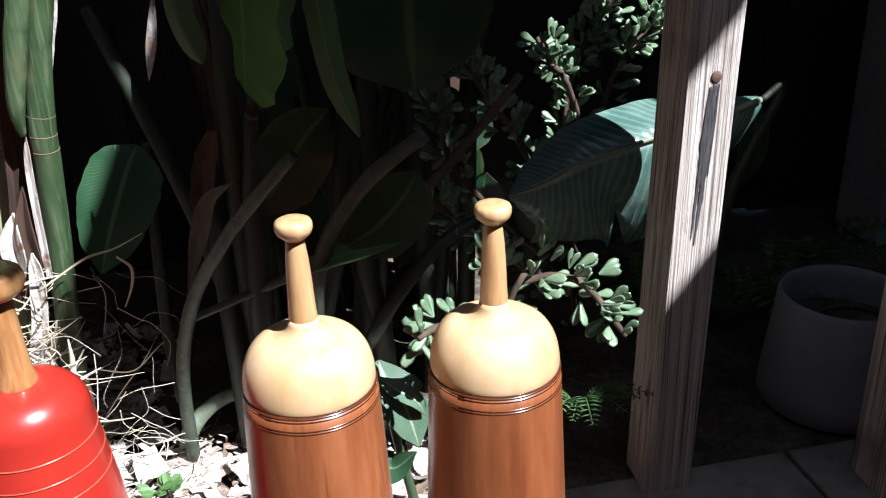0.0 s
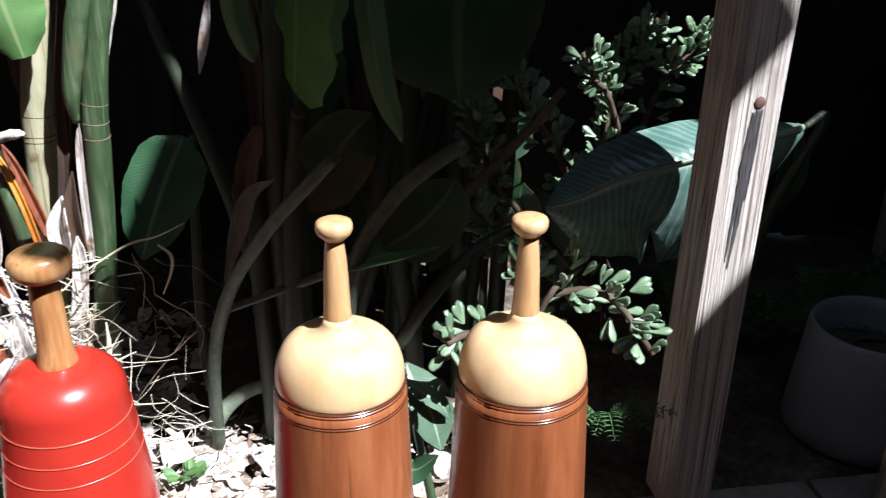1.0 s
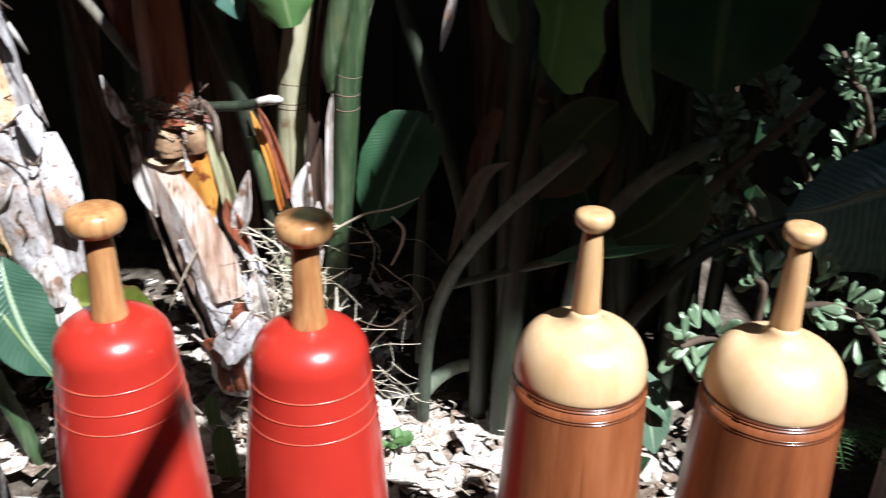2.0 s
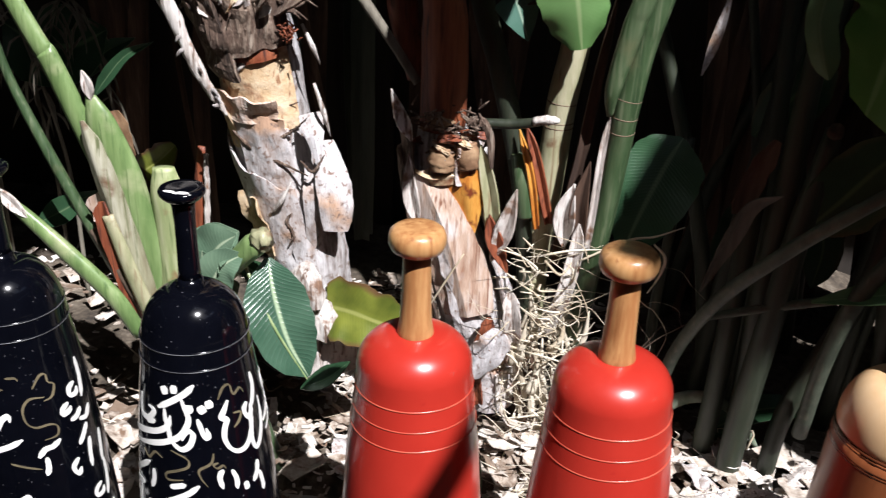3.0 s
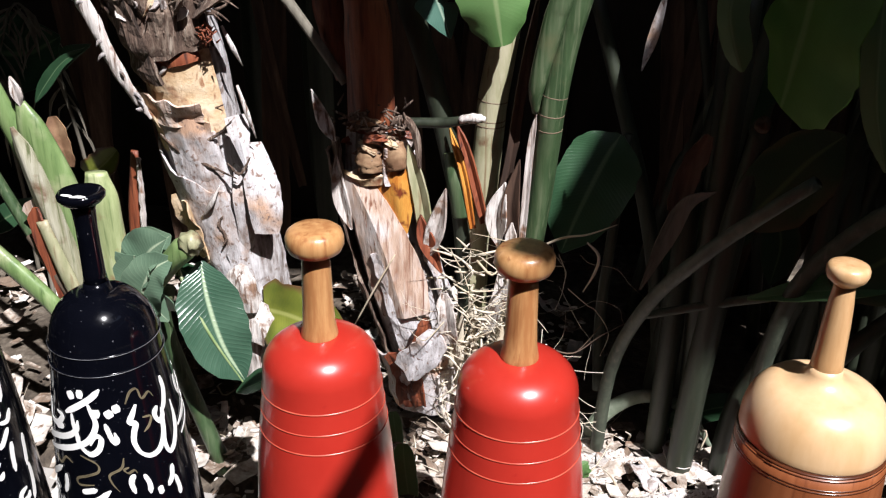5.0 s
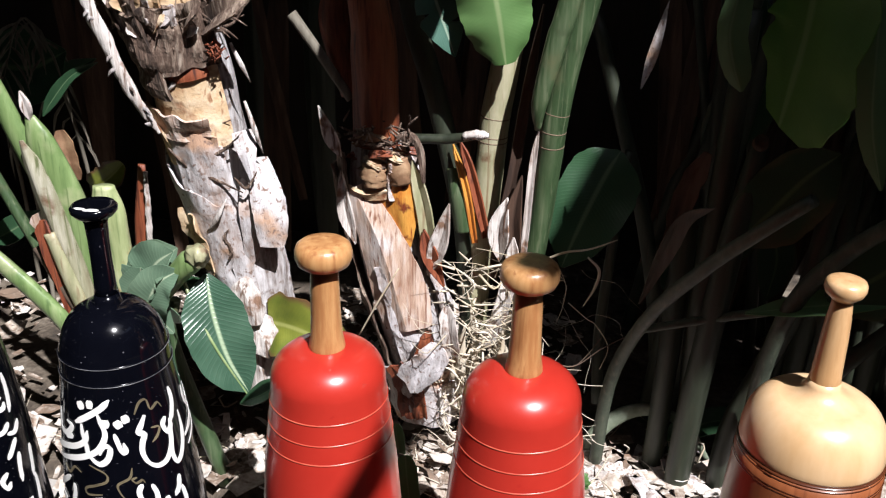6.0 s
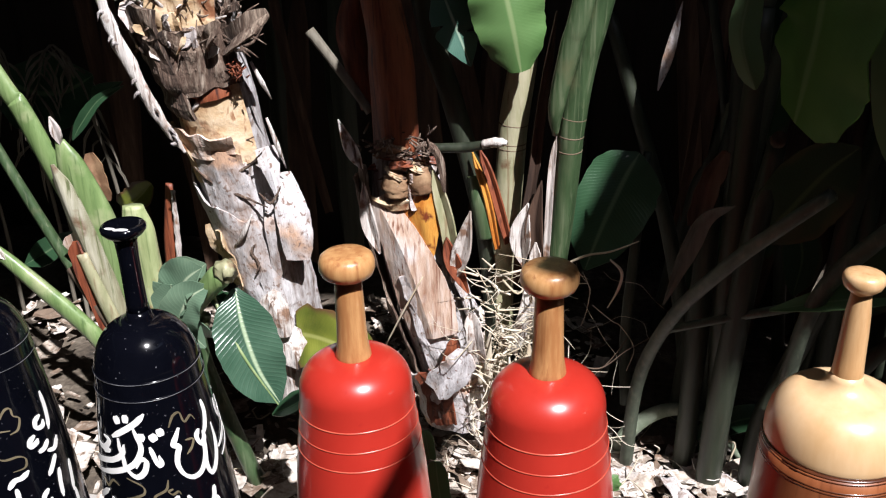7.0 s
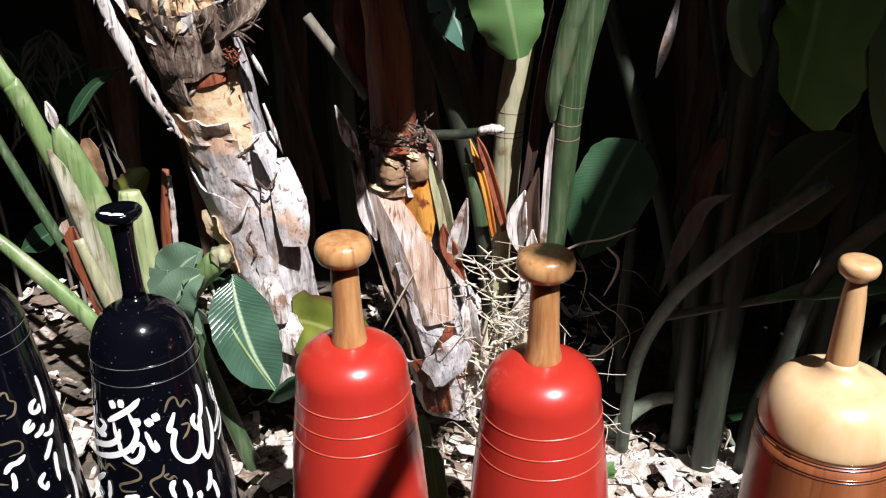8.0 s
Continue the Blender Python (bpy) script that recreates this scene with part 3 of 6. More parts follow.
# ---- exercise clubs ----
def club_part(name, prof, mat, c, parent, label=""):
    return part(name, lathe(prof, c), mat, parent, label)


def arc(r0, z0, r1, z1, n=10, power=2.0):
    """A rounded shoulder from (r0, z0) in to (r1, z1)."""
    return [(r1 + (r0 - r1) * math.cos(math.pi / 2 * i / n) ** (2 / power), z0 + (z1 - z0) * math.sin(math.pi / 2 * i / n) ** (2 / power)) for i in range(n + 1)]


def red_club(x, y):
    c = (x, y, 0.0)
    t = thing("exercise_club", (x, y, -0.035), "red lacquered wooden exercise club with a natural wood handle", "exercise club", "exercise clubs in a row")
    body = [(0.088, -0.035), (0.094, -0.029), (0.094, 0.0), (0.089, 0.10), (0.082, 0.22), (0.0745, 0.318), (0.0690, 0.362), (0.0655, 0.392), (0.0630, 0.415)]
    club_part("body", body + arc(0.0630, 0.418, 0.018, 0.459, 14, 2.2)[1:], M_RED, c, t)
    for z, r in ((0.3995, 0.0648), (0.3755, 0.0675), (0.3530, 0.0702)):
        club_part("groove", [(r - 0.0012, z - 0.0014), (r + 0.0005, z - 0.0006), (r + 0.0005, z + 0.0006), (r - 0.0012, z + 0.0014)], M_GROOVE, c, t)
    h = club_part("handle", [(0.0205, 0.450), (0.0195, 0.4620), (0.0172, 0.4746), (0.0160, 0.4970), (0.0155, 0.5185), (0.0148, 0.5429), (0.0140, 0.5575)], M_HANDLE, c, t, "natural oiled wood grip")
    club_part("knob", [(0.0138, 0.5507), (0.0200, 0.5531), (0.0268, 0.5575), (0.0297, 0.5643), (0.0297, 0.5716), (0.0278, 0.5775), (0.0235, 0.5809), (0.017, 0.5821), (0.006, 0.5825)], M_HANDLE, c, h)
    return t


def brown_club(x, y):
    c = (x, y, 0.0)
    t = thing("exercise_club", (x, y, -0.035), "brown varnished exercise club with a pale wood dome and handle", "exercise club", "exercise clubs in a row")
    club_part("body", [(0.082, -0.035), (0.087, -0.029), (0.087, 0.0), (0.082, 0.13), (0.0765, 0.25), (0.0715, 0.36), (0.0690, 0.418), (0.0676, 0.4365)], M_BROWN, c, t)
    for z in (0.4195, 0.4225, 0.4325, 0.4358):
        r = 0.0689 - (z - 0.418) * 0.075
        club_part("band", [(r - 0.002, z - 0.0014), (r + 0.0003, z - 0.0008), (r + 0.0005, z), (r + 0.0003, z + 0.0008), (r - 0.002, z + 0.0014)], M_DARKBAND, c, t, "dark turned line")
    club_part("dome", [(0.0655, 0.4365)] + arc(0.0665, 0.440, 0.034, 0.4900, 18, 2.15) + [(0.0275, 0.4923), (0.0220, 0.4952), (0.0180, 0.4990), (0.0156, 0.5039), (0.0143, 0.5098)], M_MAPLE, c, t, "pale varnished wood dome")
    h = club_part("handle", [(0.0120, 0.4990), (0.0143, 0.5098), (0.0135, 0.5186), (0.0128, 0.5354), (0.0122, 0.5530), (0.0110, 0.5727), (0.0092, 0.5894), (0.0088, 0.5973)], M_GRIP, c, t, "slim pale wood grip")
    club_part("knob", [(0.0088, 0.5924), (0.0120, 0.5953), (0.0163, 0.5992), (0.0181, 0.6040), (0.0180, 0.6086), (0.0166, 0.6115), (0.0135, 0.6130), (0.008, 0.6134), (0.003, 0.6136)], M_GRIP, c, h)
    return t


BLACK = [(0.088, -0.035), (0.093, -0.027), (0.0905, 0.04), (0.087, 0.12), (0.0795, 0.235), (0.0720, 0.32), (0.0655, 0.375), (0.0605, 0.412)]


def black_radius(z):
    for (r0, z0), (r1, z1) in zip(BLACK, BLACK[1:]):
        if z0 <= z <= z1:
            return r0 + (r1 - r0) * (z - z0) / (z1 - z0)
    return BLACK[-1][0]


def stroke(c, pts, width, thin=0.35, lift=0.0009):
    """A brush stroke laid on the club's side: points of (degrees round, height)."""
    p = spline([(a, z, 0) for a, z in pts], 6 * len(pts))
    bm = bmesh.new()
    grid = []
    for i, q in enumerate(p):
        d = p[min(i + 1, len(p) - 1)] - p[max(i - 1, 0)]
        r = black_radius(q.y)
        dx, dz = radians(d.x) * r, d.y
        ln = math.hypot(dx, dz) or 1e-6
        s = i / (len(p) - 1)
        w = width * (thin + (1 - thin) * abs(dx / ln * 0.75 + dz / ln * 0.55)) * min(1.0, 0.45 + 4 * s, 0.3 + 4 * (1 - s)) * 0.5
        row = []
        for v in (-1, 0, 1):
            a = radians(q.x) + v * w * (-dz / ln) / r
            z = q.y + v * w * (dx / ln)
            rr = black_radius(z) + lift
            row.append(Vector((c[0] + rr * math.sin(a), c[1] - rr * math.cos(a), c[2] + z)))
        grid.append(row)
    return skin(bm, grid, 0.0004)


def script(c, t, spin, rise, rows, width=0.0074):
    """Sweeping painted brush strokes; each row holds the turning points of one stroke."""
    for row in rows:
        pts = [(a + spin, z + rise) for a, z in row]
        if len(pts) == 2:
            (a, z), (b, w) = pts
            pts = [(a, z), ((a + b) / 2, (z + w) / 2), (b, w)]
            part("script_stroke", stroke(c, pts, width * 0.95, 0.85), M_SCRIPT, t, smooth=False)
        else:
            part("script_stroke", stroke(c, pts, width, 0.52), M_SCRIPT, t, smooth=False)


def black_club(x, y, lines, dots, gold):
    c = (x, y, 0.0)
    t = thing("exercise_club", (x, y, -0.035), "black lacquered exercise club with white script and gold scrolls", "exercise club", "exercise clubs in a row")
    club_part("body", BLACK + arc(0.0600, 0.414, 0.012, 0.486, 16, 2.2)[1:], M_BLACK, c, t)
    for z, r in ((0.433, 0.0588), (0.412, 0.0606)):
        club_part("ring", [(r - 0.002, z - 0.0022), (r + 0.0009, z - 0.001), (r + 0.0009, z + 0.001), (r - 0.002, z + 0.0022)], M_BLACK, c, t)
        club_part("glint_line", [(r + 0.0002, z - 0.0005), (r + 0.0013, z - 0.0003), (r + 0.0013, z + 0.0003), (r + 0.0002, z + 0.0005)], M_GLINT, c, t, "pale line painted as the ring's glint")
    club_part("collar", [(0.0215, 0.468), (0.0235, 0.4734), (0.0218, 0.4777), (0.018, 0.4815), (0.0145, 0.4892), (0.013, 0.4969)], M_BLACK, c, t)
    club_part("glint_line", [(0.0225, 0.4729), (0.0241, 0.4731), (0.0241, 0.4737), (0.0225, 0.4739)], M_GLINT, c, t, "pale line painted as the ring's glint")
    h = club_part("handle", [(0.0135, 0.4911), (0.0118, 0.5084), (0.0112, 0.5372), (0.0112, 0.5612), (0.0122, 0.5804), (0.0150, 0.5890)], M_BLACK, c, t)
    k = club_part("knob", [(0.0140, 0.5852), (0.020, 0.5890), (0.0240, 0.5938), (0.0245, 0.5977), (0.0225, 0.6006), (0.016, 0.6001), (0.004, 0.5986)], M_BLACK, c, h)
    for dx, dy, w in ((-0.008, -0.014, 0.0075), (0.008, -0.015, 0.009), (0.001, -0.018, 0.005)):
        bm = bmesh.new()
        bmesh.ops.create_icosphere(bm, subdivisions=2, radius=w)
        for v in bm.verts:
            v.co = Vector((x + dx + v.co.x, y + dy + v.co.y * 0.45, 0.5995 + v.co.z * 0.22)) + Vector((0.002 * noise.noise(v.co * 300), 0, 0))
        part("chipped_patch", bm, M_SCRIPT, k, "chipped pale patch")
    for turn, rise, rows in lines:
        script(c, t, turn, rise, rows)
    for row in dots:
        (a, z), (b, w) = row
        part("script_dot", stroke(c, [(a, z), ((a + b) / 2, (z + w) / 2), (b, w)], 0.0098, 0.95), M_SCRIPT, t, smooth=False)
    for row in gold:
        part("gold_scroll", stroke(c, row, 0.0034, 0.35, 0.0006), M_GOLD, t)
    return t


red_a = red_club(-0.212, 0.0)
copy_thing(red_a, pose(0.0, 0.0, -0.035, 0, 0, 40))
brown_a = brown_club(0.281, -0.038)
copy_thing(brown_a, pose(0.469, -0.054, -0.035, 0, 0, 65))
LINE_A = [
    [(-17, 0.367), (-2, 0.378), (11, 0.388), (20, 0.398)],
    [(7, 0.382), (10, 0.371), (13, 0.358), (10, 0.346), (3, 0.335), (-10, 0.326), (-29, 0.317), (-57, 0.304)],
    [(-10, 0.367), (-9, 0.355), (-6, 0.342), (-4, 0.330), (5, 0.320), (13, 0.326), (16, 0.339), (11, 0.342), (6, 0.331)],
    [(-60, 0.318), (-36, 0.329), (-18, 0.337), (-7, 0.347), (-4, 0.360)],
    [(-43, 0.373), (-44, 0.359), (-41, 0.348), (-30, 0.348), (-22, 0.360), (-30, 0.364)],
    [(-32, 0.344), (-21, 0.348)],
    [(21, 0.357), (23, 0.347), (26, 0.334), (29, 0.335), (28, 0.345)],
]
DOTS_A = [
    [(-13, 0.388), (-6, 0.391)],
    [(-3, 0.392), (4, 0.392)],
    [(10, 0.370), (18, 0.369)],
    [(22, 0.366), (29, 0.370)],
    [(29, 0.372), (36, 0.374)],
]
LINE_B = [
    [(50, 0.372), (46, 0.363), (42, 0.353), (47, 0.350), (44, 0.339), (43, 0.327), (47, 0.313), (55, 0.305), (64, 0.308), (70, 0.324), (71, 0.342)],
    [(70, 0.359), (66, 0.351), (69, 0.340), (74, 0.344), (74, 0.354)],
    [(82, 0.389), (83, 0.374), (80, 0.360), (75, 0.348)],
    [(75, 0.348), (72, 0.330), (70, 0.312), (73, 0.297), (79, 0.300), (85, 0.315), (88, 0.333), (88, 0.354)],
]
LINE_E = [
    [(-56, 0.263), (-29, 0.292)],
    [(-56, 0.251), (-39, 0.256)],
    [(-24, 0.285), (-24, 0.272), (-27, 0.259)],
    [(-7, 0.269), (7, 0.274)],
    [(38, 0.289), (35, 0.279), (37, 0.264)],
    [(46, 0.285), (49, 0.272), (49, 0.258)],
    [(72, 0.280), (70, 0.266), (65, 0.256)],
    [(73, 0.264), (75, 0.247), (75, 0.236)],
    [(57, 0.262), (58, 0.251)],
]
DOTS_C = [[(-3, 0.333), (6, 0.333)]]
GOLD_A = [
    [(-5, 0.317), (9, 0.308), (10, 0.298), (1, 0.292), (-10, 0.286), (-9, 0.278), (5, 0.280)],
    [(32, 0.312), (29, 0.300), (19, 0.293), (20, 0.282), (25, 0.270)],
    [(41, 0.376), (47, 0.388), (54, 0.389), (57, 0.376), (65, 0.380), (69, 0.372)],
    [(54, 0.354), (62, 0.351), (59, 0.342), (53, 0.336)],
    [(35, 0.299), (31, 0.297), (34, 0.292), (39, 0.294), (41, 0.289)],
    [(-38, 0.303), (-30, 0.297), (-22, 0.308), (-14, 0.304)],
]
LINE_C = [
    [(-49, 0.316), (-37, 0.313), (-32, 0.302)],
    [(-49, 0.245), (-38, 0.265), (-31, 0.282), (-15, 0.306), (-0, 0.317), (6, 0.314), (-2, 0.305), (-17, 0.296)],
    [(-18, 0.294), (-4, 0.297), (6, 0.305), (12, 0.318), (18, 0.323), (19, 0.315)],
    [(-23, 0.262), (-1, 0.275), (15, 0.283), (27, 0.291)],
    [(37, 0.263), (43, 0.272), (50, 0.273), (57, 0.279)],
    [(43, 0.261), (43, 0.248), (41, 0.237)],
    [(-8, 0.257), (-5, 0.248), (-5, 0.238)],
]
LINE_D = [
    [(83, 0.339), (76, 0.335), (75, 0.326), (82, 0.324), (85, 0.331)],
    [(71, 0.319), (65, 0.314), (64, 0.307), (70, 0.308), (73, 0.313)],
    [(93, 0.365), (93, 0.346), (91, 0.328), (88, 0.314)],
    [(70, 0.295), (77, 0.296), (83, 0.304)],
    [(79, 0.290), (88, 0.287), (95, 0.299)],
    [(86, 0.279), (79, 0.267), (73, 0.258)],
    [(85, 0.259), (82, 0.239), (81, 0.219)],
    [(69, 0.243), (63, 0.234), (66, 0.222), (70, 0.229)],
    [(101, 0.256), (98, 0.236), (95, 0.213)],
]
GOLD_C = [
    [(42, 0.352), (50, 0.365), (56, 0.365), (57, 0.355), (62, 0.349), (58, 0.336), (50, 0.333)],
    [(51, 0.338), (38, 0.340), (31, 0.329), (32, 0.312), (39, 0.303), (51, 0.302), (57, 0.296), (55, 0.285), (44, 0.284)],
    [(0, 0.367), (8, 0.357), (17, 0.356)],
    [(20, 0.370), (29, 0.369), (31, 0.365)],
    [(14, 0.260), (25, 0.254), (38, 0.247)],
    [(-9, 0.370), (-15, 0.356), (-5, 0.348), (-0, 0.345)],
]
black_club(-0.461, -0.005, ((0, 0, LINE_A), (0, 0, LINE_B), (0, 0, LINE_E), (-2, -0.125, LINE_A), (150, 0.0, LINE_A)), DOTS_A, GOLD_A)
black_club(-0.690, 0.0, ((0, 0, LINE_C), (0, 0, LINE_D), (6, -0.11, LINE_C), (4, -0.15, LINE_D), (-105, 0.0, LINE_A), (-105, 0.0, LINE_B)), DOTS_C, GOLD_C)


# ---- plant pot ----
def plant_pot():
    c = (1.246, 0.430, -0.045)
    t = thing("plant_pot", c, "large smooth grey plant pot, empty but for soil", "plant pot")
    part("shell", lathe([(0.128, 0.0), (0.133, 0.004), (0.131, 0.04), (0.122, 0.13), (0.1145, 0.208), (0.1125, 0.214), (0.1095, 0.216), (0.1065, 0.213), (0.107, 0.19), (0.112, 0.12), (0.115, 0.06)], c, 56), M_POT, t)
    part("soil", lathe([(0.110, 0.13), (0.1085, 0.146), (0.07, 0.152), (0.01, 0.148)], c, 40), M_SOIL, t)
    ring = [(c[0] + 0.015 + 0.066 * math.cos(a * 0.2618), c[1] - 0.02 + 0.066 * math.sin(a * 0.2618), c[2] + 0.158) for a in range(25)]
    part("buried_ring", tube(ring, (0.0035, 0.0035), n=72, segs=8), M_DRY, t, "thin rim of a sunken inner pot")


plant_pot()


# ---- fibrous trunks ----
def trunk_a():
    line = [(-0.422, 0.370, 0.168), (-0.437, 0.370, 0.262), (-0.451, 0.365, 0.372), (-0.485, 0.355, 0.513), (-0.502, 0.345, 0.642), (-0.523, 0.335, 0.747), (-0.537, 0.330, 0.872), (-0.739, 0.330, 1.177), (-0.858, 0.350, 1.993)]
    rad = (0.052, 0.051, 0.052, 0.053, 0.053, 0.060, 0.062, 0.05, 0.036)
    t = thing("palm_like_plant", (line[0][0], line[0][1], -0.01), "leaning banana-like trunk with pale peeling bark and a cut pale ring", "plant")
    part("trunk", tube(line, rad, n=80, segs=28, rough=0.07, freq=30), M_BARK, t)
    part("inner_wood", shell(line, rad, 0.420, 0.535, 30, 150, 0.003, 0.05, 0.006, rows=18, cols=14, seed=2), M_INNER, t, "smooth pale cut wood")
    part("bark_collar", shell(line, rad, 0.44, 0.475, 60, 165, 0.010, 0.35, 0.003, rows=10, cols=20, seed=71, flare=0.008, slant=0.02), M_FAN, t, "peeling tan bark lip", smooth=False)
    part("inner_wood", shell(line, rad, 0.62, 0.72, 40, 110, 0.010, 0.10, 0.006, rows=12, cols=12, seed=19), M_INNER, t, "pale split wood")
    part("rust_band", shell(line, rad, 0.490, 0.532, 128, 165, 0.0050, 0.25, 0.003, rows=6, cols=12, seed=51), M_ORANGE, t, "orange-brown cut edge")
    part("rust_band", shell(line, rad, 0.520, 0.545, 45, 140, 0.0055, 0.12, 0.004, rows=6, cols=16, seed=53), M_RUST, t, "dark red cut edge")
    part("inner_wood", shell(line, rad, 0.262, 0.335, 112, 150, 0.0135, 0.25, 0.002, rows=10, cols=10, seed=61), M_INNER, t, "peach fibres under peeled bark")
    part("bark_collar", shell(line, rad, 0.50, 0.66, 95, 230, 0.010, 0.10, 0.006, rows=20, cols=18, seed=4, flare=0.010, slant=-0.03), M_DARKBARK, t, "dark torn bark", smooth=False)
    part("bark_collar", shell(line, rad, 0.535, 0.64, 30, 110, 0.012, 0.16, 0.006, rows=16, cols=16, seed=41, flare=0.004), M_DARKBARK, t, "dark torn bark", smooth=False)
    for s0, s1, a0, a1, lift, flare, slant, seed, m in ((0.06, 0.375, 62, 172, 0.008, 0.004, 0.07, 5, M_FLAP), (0.0, 0.30, 5, 90, 0.005, 0.004, -0.05, 7, M_BARK),
                                                        (0.30, 0.435, 50, 175, 0.004, 0.002, 0.03, 15, M_FLAP), (0.40, 0.47, 120, 172, 0.006, 0.016, 0.02, 21, M_INNER), (0.36, 0.45, 55, 120, 0.006, 0.004, 0.02, 27, M_FLAP),
                                                        (0.0, 0.10, 10, 130, 0.010, 0.004, 0.05, 31, M_WHITEDRY), (0.05, 0.5, 180, 225, 0.008, 0.003, 0.0, 37, M_DARKBARK)):
        part("bark_flap", shell(line, rad, s0, s1, a0, a1, lift * 0.8, 0.07, 0.003, rows=22, cols=22, seed=seed, flare=flare, slant=slant), m, t)
    part("hanging_flap", leaf([(-0.403, 0.318, 0.550), (-0.395, 0.298, 0.508), (-0.387, 0.290, 0.469), (-0.388, 0.292, 0.426)], 0.048, (0.2, -1, 0.05), "skew", fold=-0.12, wave=0.05, thick=0.0022, left=1.15, right=0.9, n=30, cols=13, seed=2), M_FLAP, t, "large folded pale bark flap")
    part("hanging_flap", leaf([(-0.432, 0.312, 0.518), (-0.417, 0.300, 0.485), (-0.418, 0.302, 0.431), (-0.436, 0.312, 0.361)], 0.036, (0.3, -1, 0.0), "lance", fold=-0.2, thick=0.0022, n=26, cols=9, seed=12), M_FLAP, t)
    part("peach_flap", leaf([(-0.423, 0.305, 0.590), (-0.413, 0.293, 0.563), (-0.408, 0.295, 0.521)], 0.030, (0.3, -1, 0.0), "wedge", fold=-0.3, thick=0.003, seed=4), M_FLAP, t, "peach inner bark flap", smooth=False)
    part("hanging_flap", leaf([(-0.445, 0.300, 0.362), (-0.424, 0.285, 0.338), (-0.415, 0.285, 0.301)], 0.042, (0, -1, 0.1), "torn", fold=-0.2, thick=0.003, seed=6), M_WHITEDRY, t, smooth=False)
    part("hanging_flap", leaf([(-0.425, 0.300, 0.302), (-0.406, 0.290, 0.274), (-0.391, 0.290, 0.247)], 0.05, (0.1, -1, 0.2), "torn", fold=-0.2, thick=0.003, seed=8), M_WHITEDRY, t, smooth=False)
    for k, (a, b, w) in enumerate((((-0.462, 0.300, 0.728), (-0.384, 0.270, 0.778), 0.035), ((-0.542, 0.300, 0.707), (-0.568, 0.280, 0.779), 0.04), ((-0.561, 0.300, 0.745), (-0.592, 0.290, 0.787), 0.03), ((-0.508, 0.290, 0.736), (-0.510, 0.260, 0.779), 0.022),
                                    ((-0.481, 0.290, 0.729), (-0.446, 0.260, 0.768), 0.022), ((-0.546, 0.290, 0.733), (-0.541, 0.260, 0.774), 0.02), ((-0.498, 0.290, 0.722), (-0.485, 0.265, 0.760), 0.018), ((-0.524, 0.290, 0.718), (-0.497, 0.265, 0.753), 0.02))):
        mid = [(a[n] + b[n]) / 2 for n in range(3)]
        mid[1] -= 0.012
        part("torn_blade", leaf([a, mid, b], w, (0, -1, 0.5), "torn", fold=0.4, thick=0.003, n=12, cols=5, seed=k), (M_DARKBARK, M_DARKBARK, M_FLAP, M_INNER)[k % 4], t, smooth=False)
    bm = bmesh.new()
    rnd = random.Random(5)
    pts = spline(line, 60)
    for i in range(120):
        s = rnd.uniform(0.60, 0.74)
        q = pts[int(s * 59)]
        a = radians(rnd.uniform(-20, 200))
        out = Vector((math.cos(a), -math.sin(a), 0))
        r = value(rad, s) + 0.004
        p0 = q + out * r
        p1 = p0 + out * rnd.uniform(0.008, 0.03) + Vector((rnd.uniform(-0.02, 0.02), 0, rnd.uniform(-0.02, 0.035)))
        tube([p0, (p0 + p1) / 2 + Vector((0, 0, rnd.uniform(-0.01, 0.01))), p1], (rnd.uniform(0.0016, 0.004), 0.002, 0.0005), n=5, segs=5, flat=0.5, bm=bm)
    part("bark_fuzz", bm, M_DARKBARK, t, "ragged dry bark fibres", kind="stuff")
    bm = bmesh.new()
    for i in range(26):
        s = rnd.uniform(0.62, 0.75)
        q = pts[int(s * 59)]
        a = radians(rnd.uniform(10, 170))
        out = Vector((math.cos(a), -math.sin(a), 0))
        p0 = q + out * (value(rad, s) + 0.008)
        p1 = p0 + Vector((rnd.uniform(-0.03, 0.03), rnd.uniform(-0.02, 0), rnd.uniform(-0.015, 0.04)))
        tube([p0, p1], (rnd.uniform(0.002, 0.005), 0.001), n=4, segs=5, flat=0.4, bm=bm)
    part("bark_fuzz", bm, M_WHITEDRY, t, "pale splintered fibres", kind="stuff")
    for k in range(30):
        s = rnd.uniform(0.60, 0.69)
        q = pts[int(s * 59)]
        a = radians(rnd.uniform(15, 175))
        out = Vector((math.cos(a), -math.sin(a), 0))
        p0 = q + out * (value(rad, s) + 0.004)
        p1 = p0 + out * rnd.uniform(0.005, 0.022) + Vector((rnd.uniform(-0.022, 0.022), 0, rnd.uniform(0.004, 0.04)))
        part("torn_blade", leaf([p0, (p0 + p1) / 2 + out * 0.005, p1], rnd.uniform(0.006, 0.017), out + Vector((0, 0, 0.4)), "torn", fold=rnd.uniform(-0.6, 0.6), thick=0.002, n=8, cols=4, seed=k), (M_FLAP, M_DARKBARK, M_INNER, M_DARKBARK, M_WHITEDRY)[k % 5], t, smooth=False)
    bm = bmesh.new()
    for k in range(46):
        c = Vector((-0.440, 0.283, 0.702)) + Vector((rnd.gauss(0, 0.006), rnd.gauss(0, 0.004), rnd.gauss(0, 0.006)))
        e = c + Vector((rnd.uniform(-0.008, 0.008), rnd.uniform(-0.008, 0.002), rnd.uniform(-0.008, 0.01)))
        tube([c, e], (rnd.uniform(0.0008, 0.002), 0.0006), n=3, segs=5, bm=bm)
    part("rust_tuft", bm, M_RUST, t, "rust-brown fibrous tuft", kind="stuff")
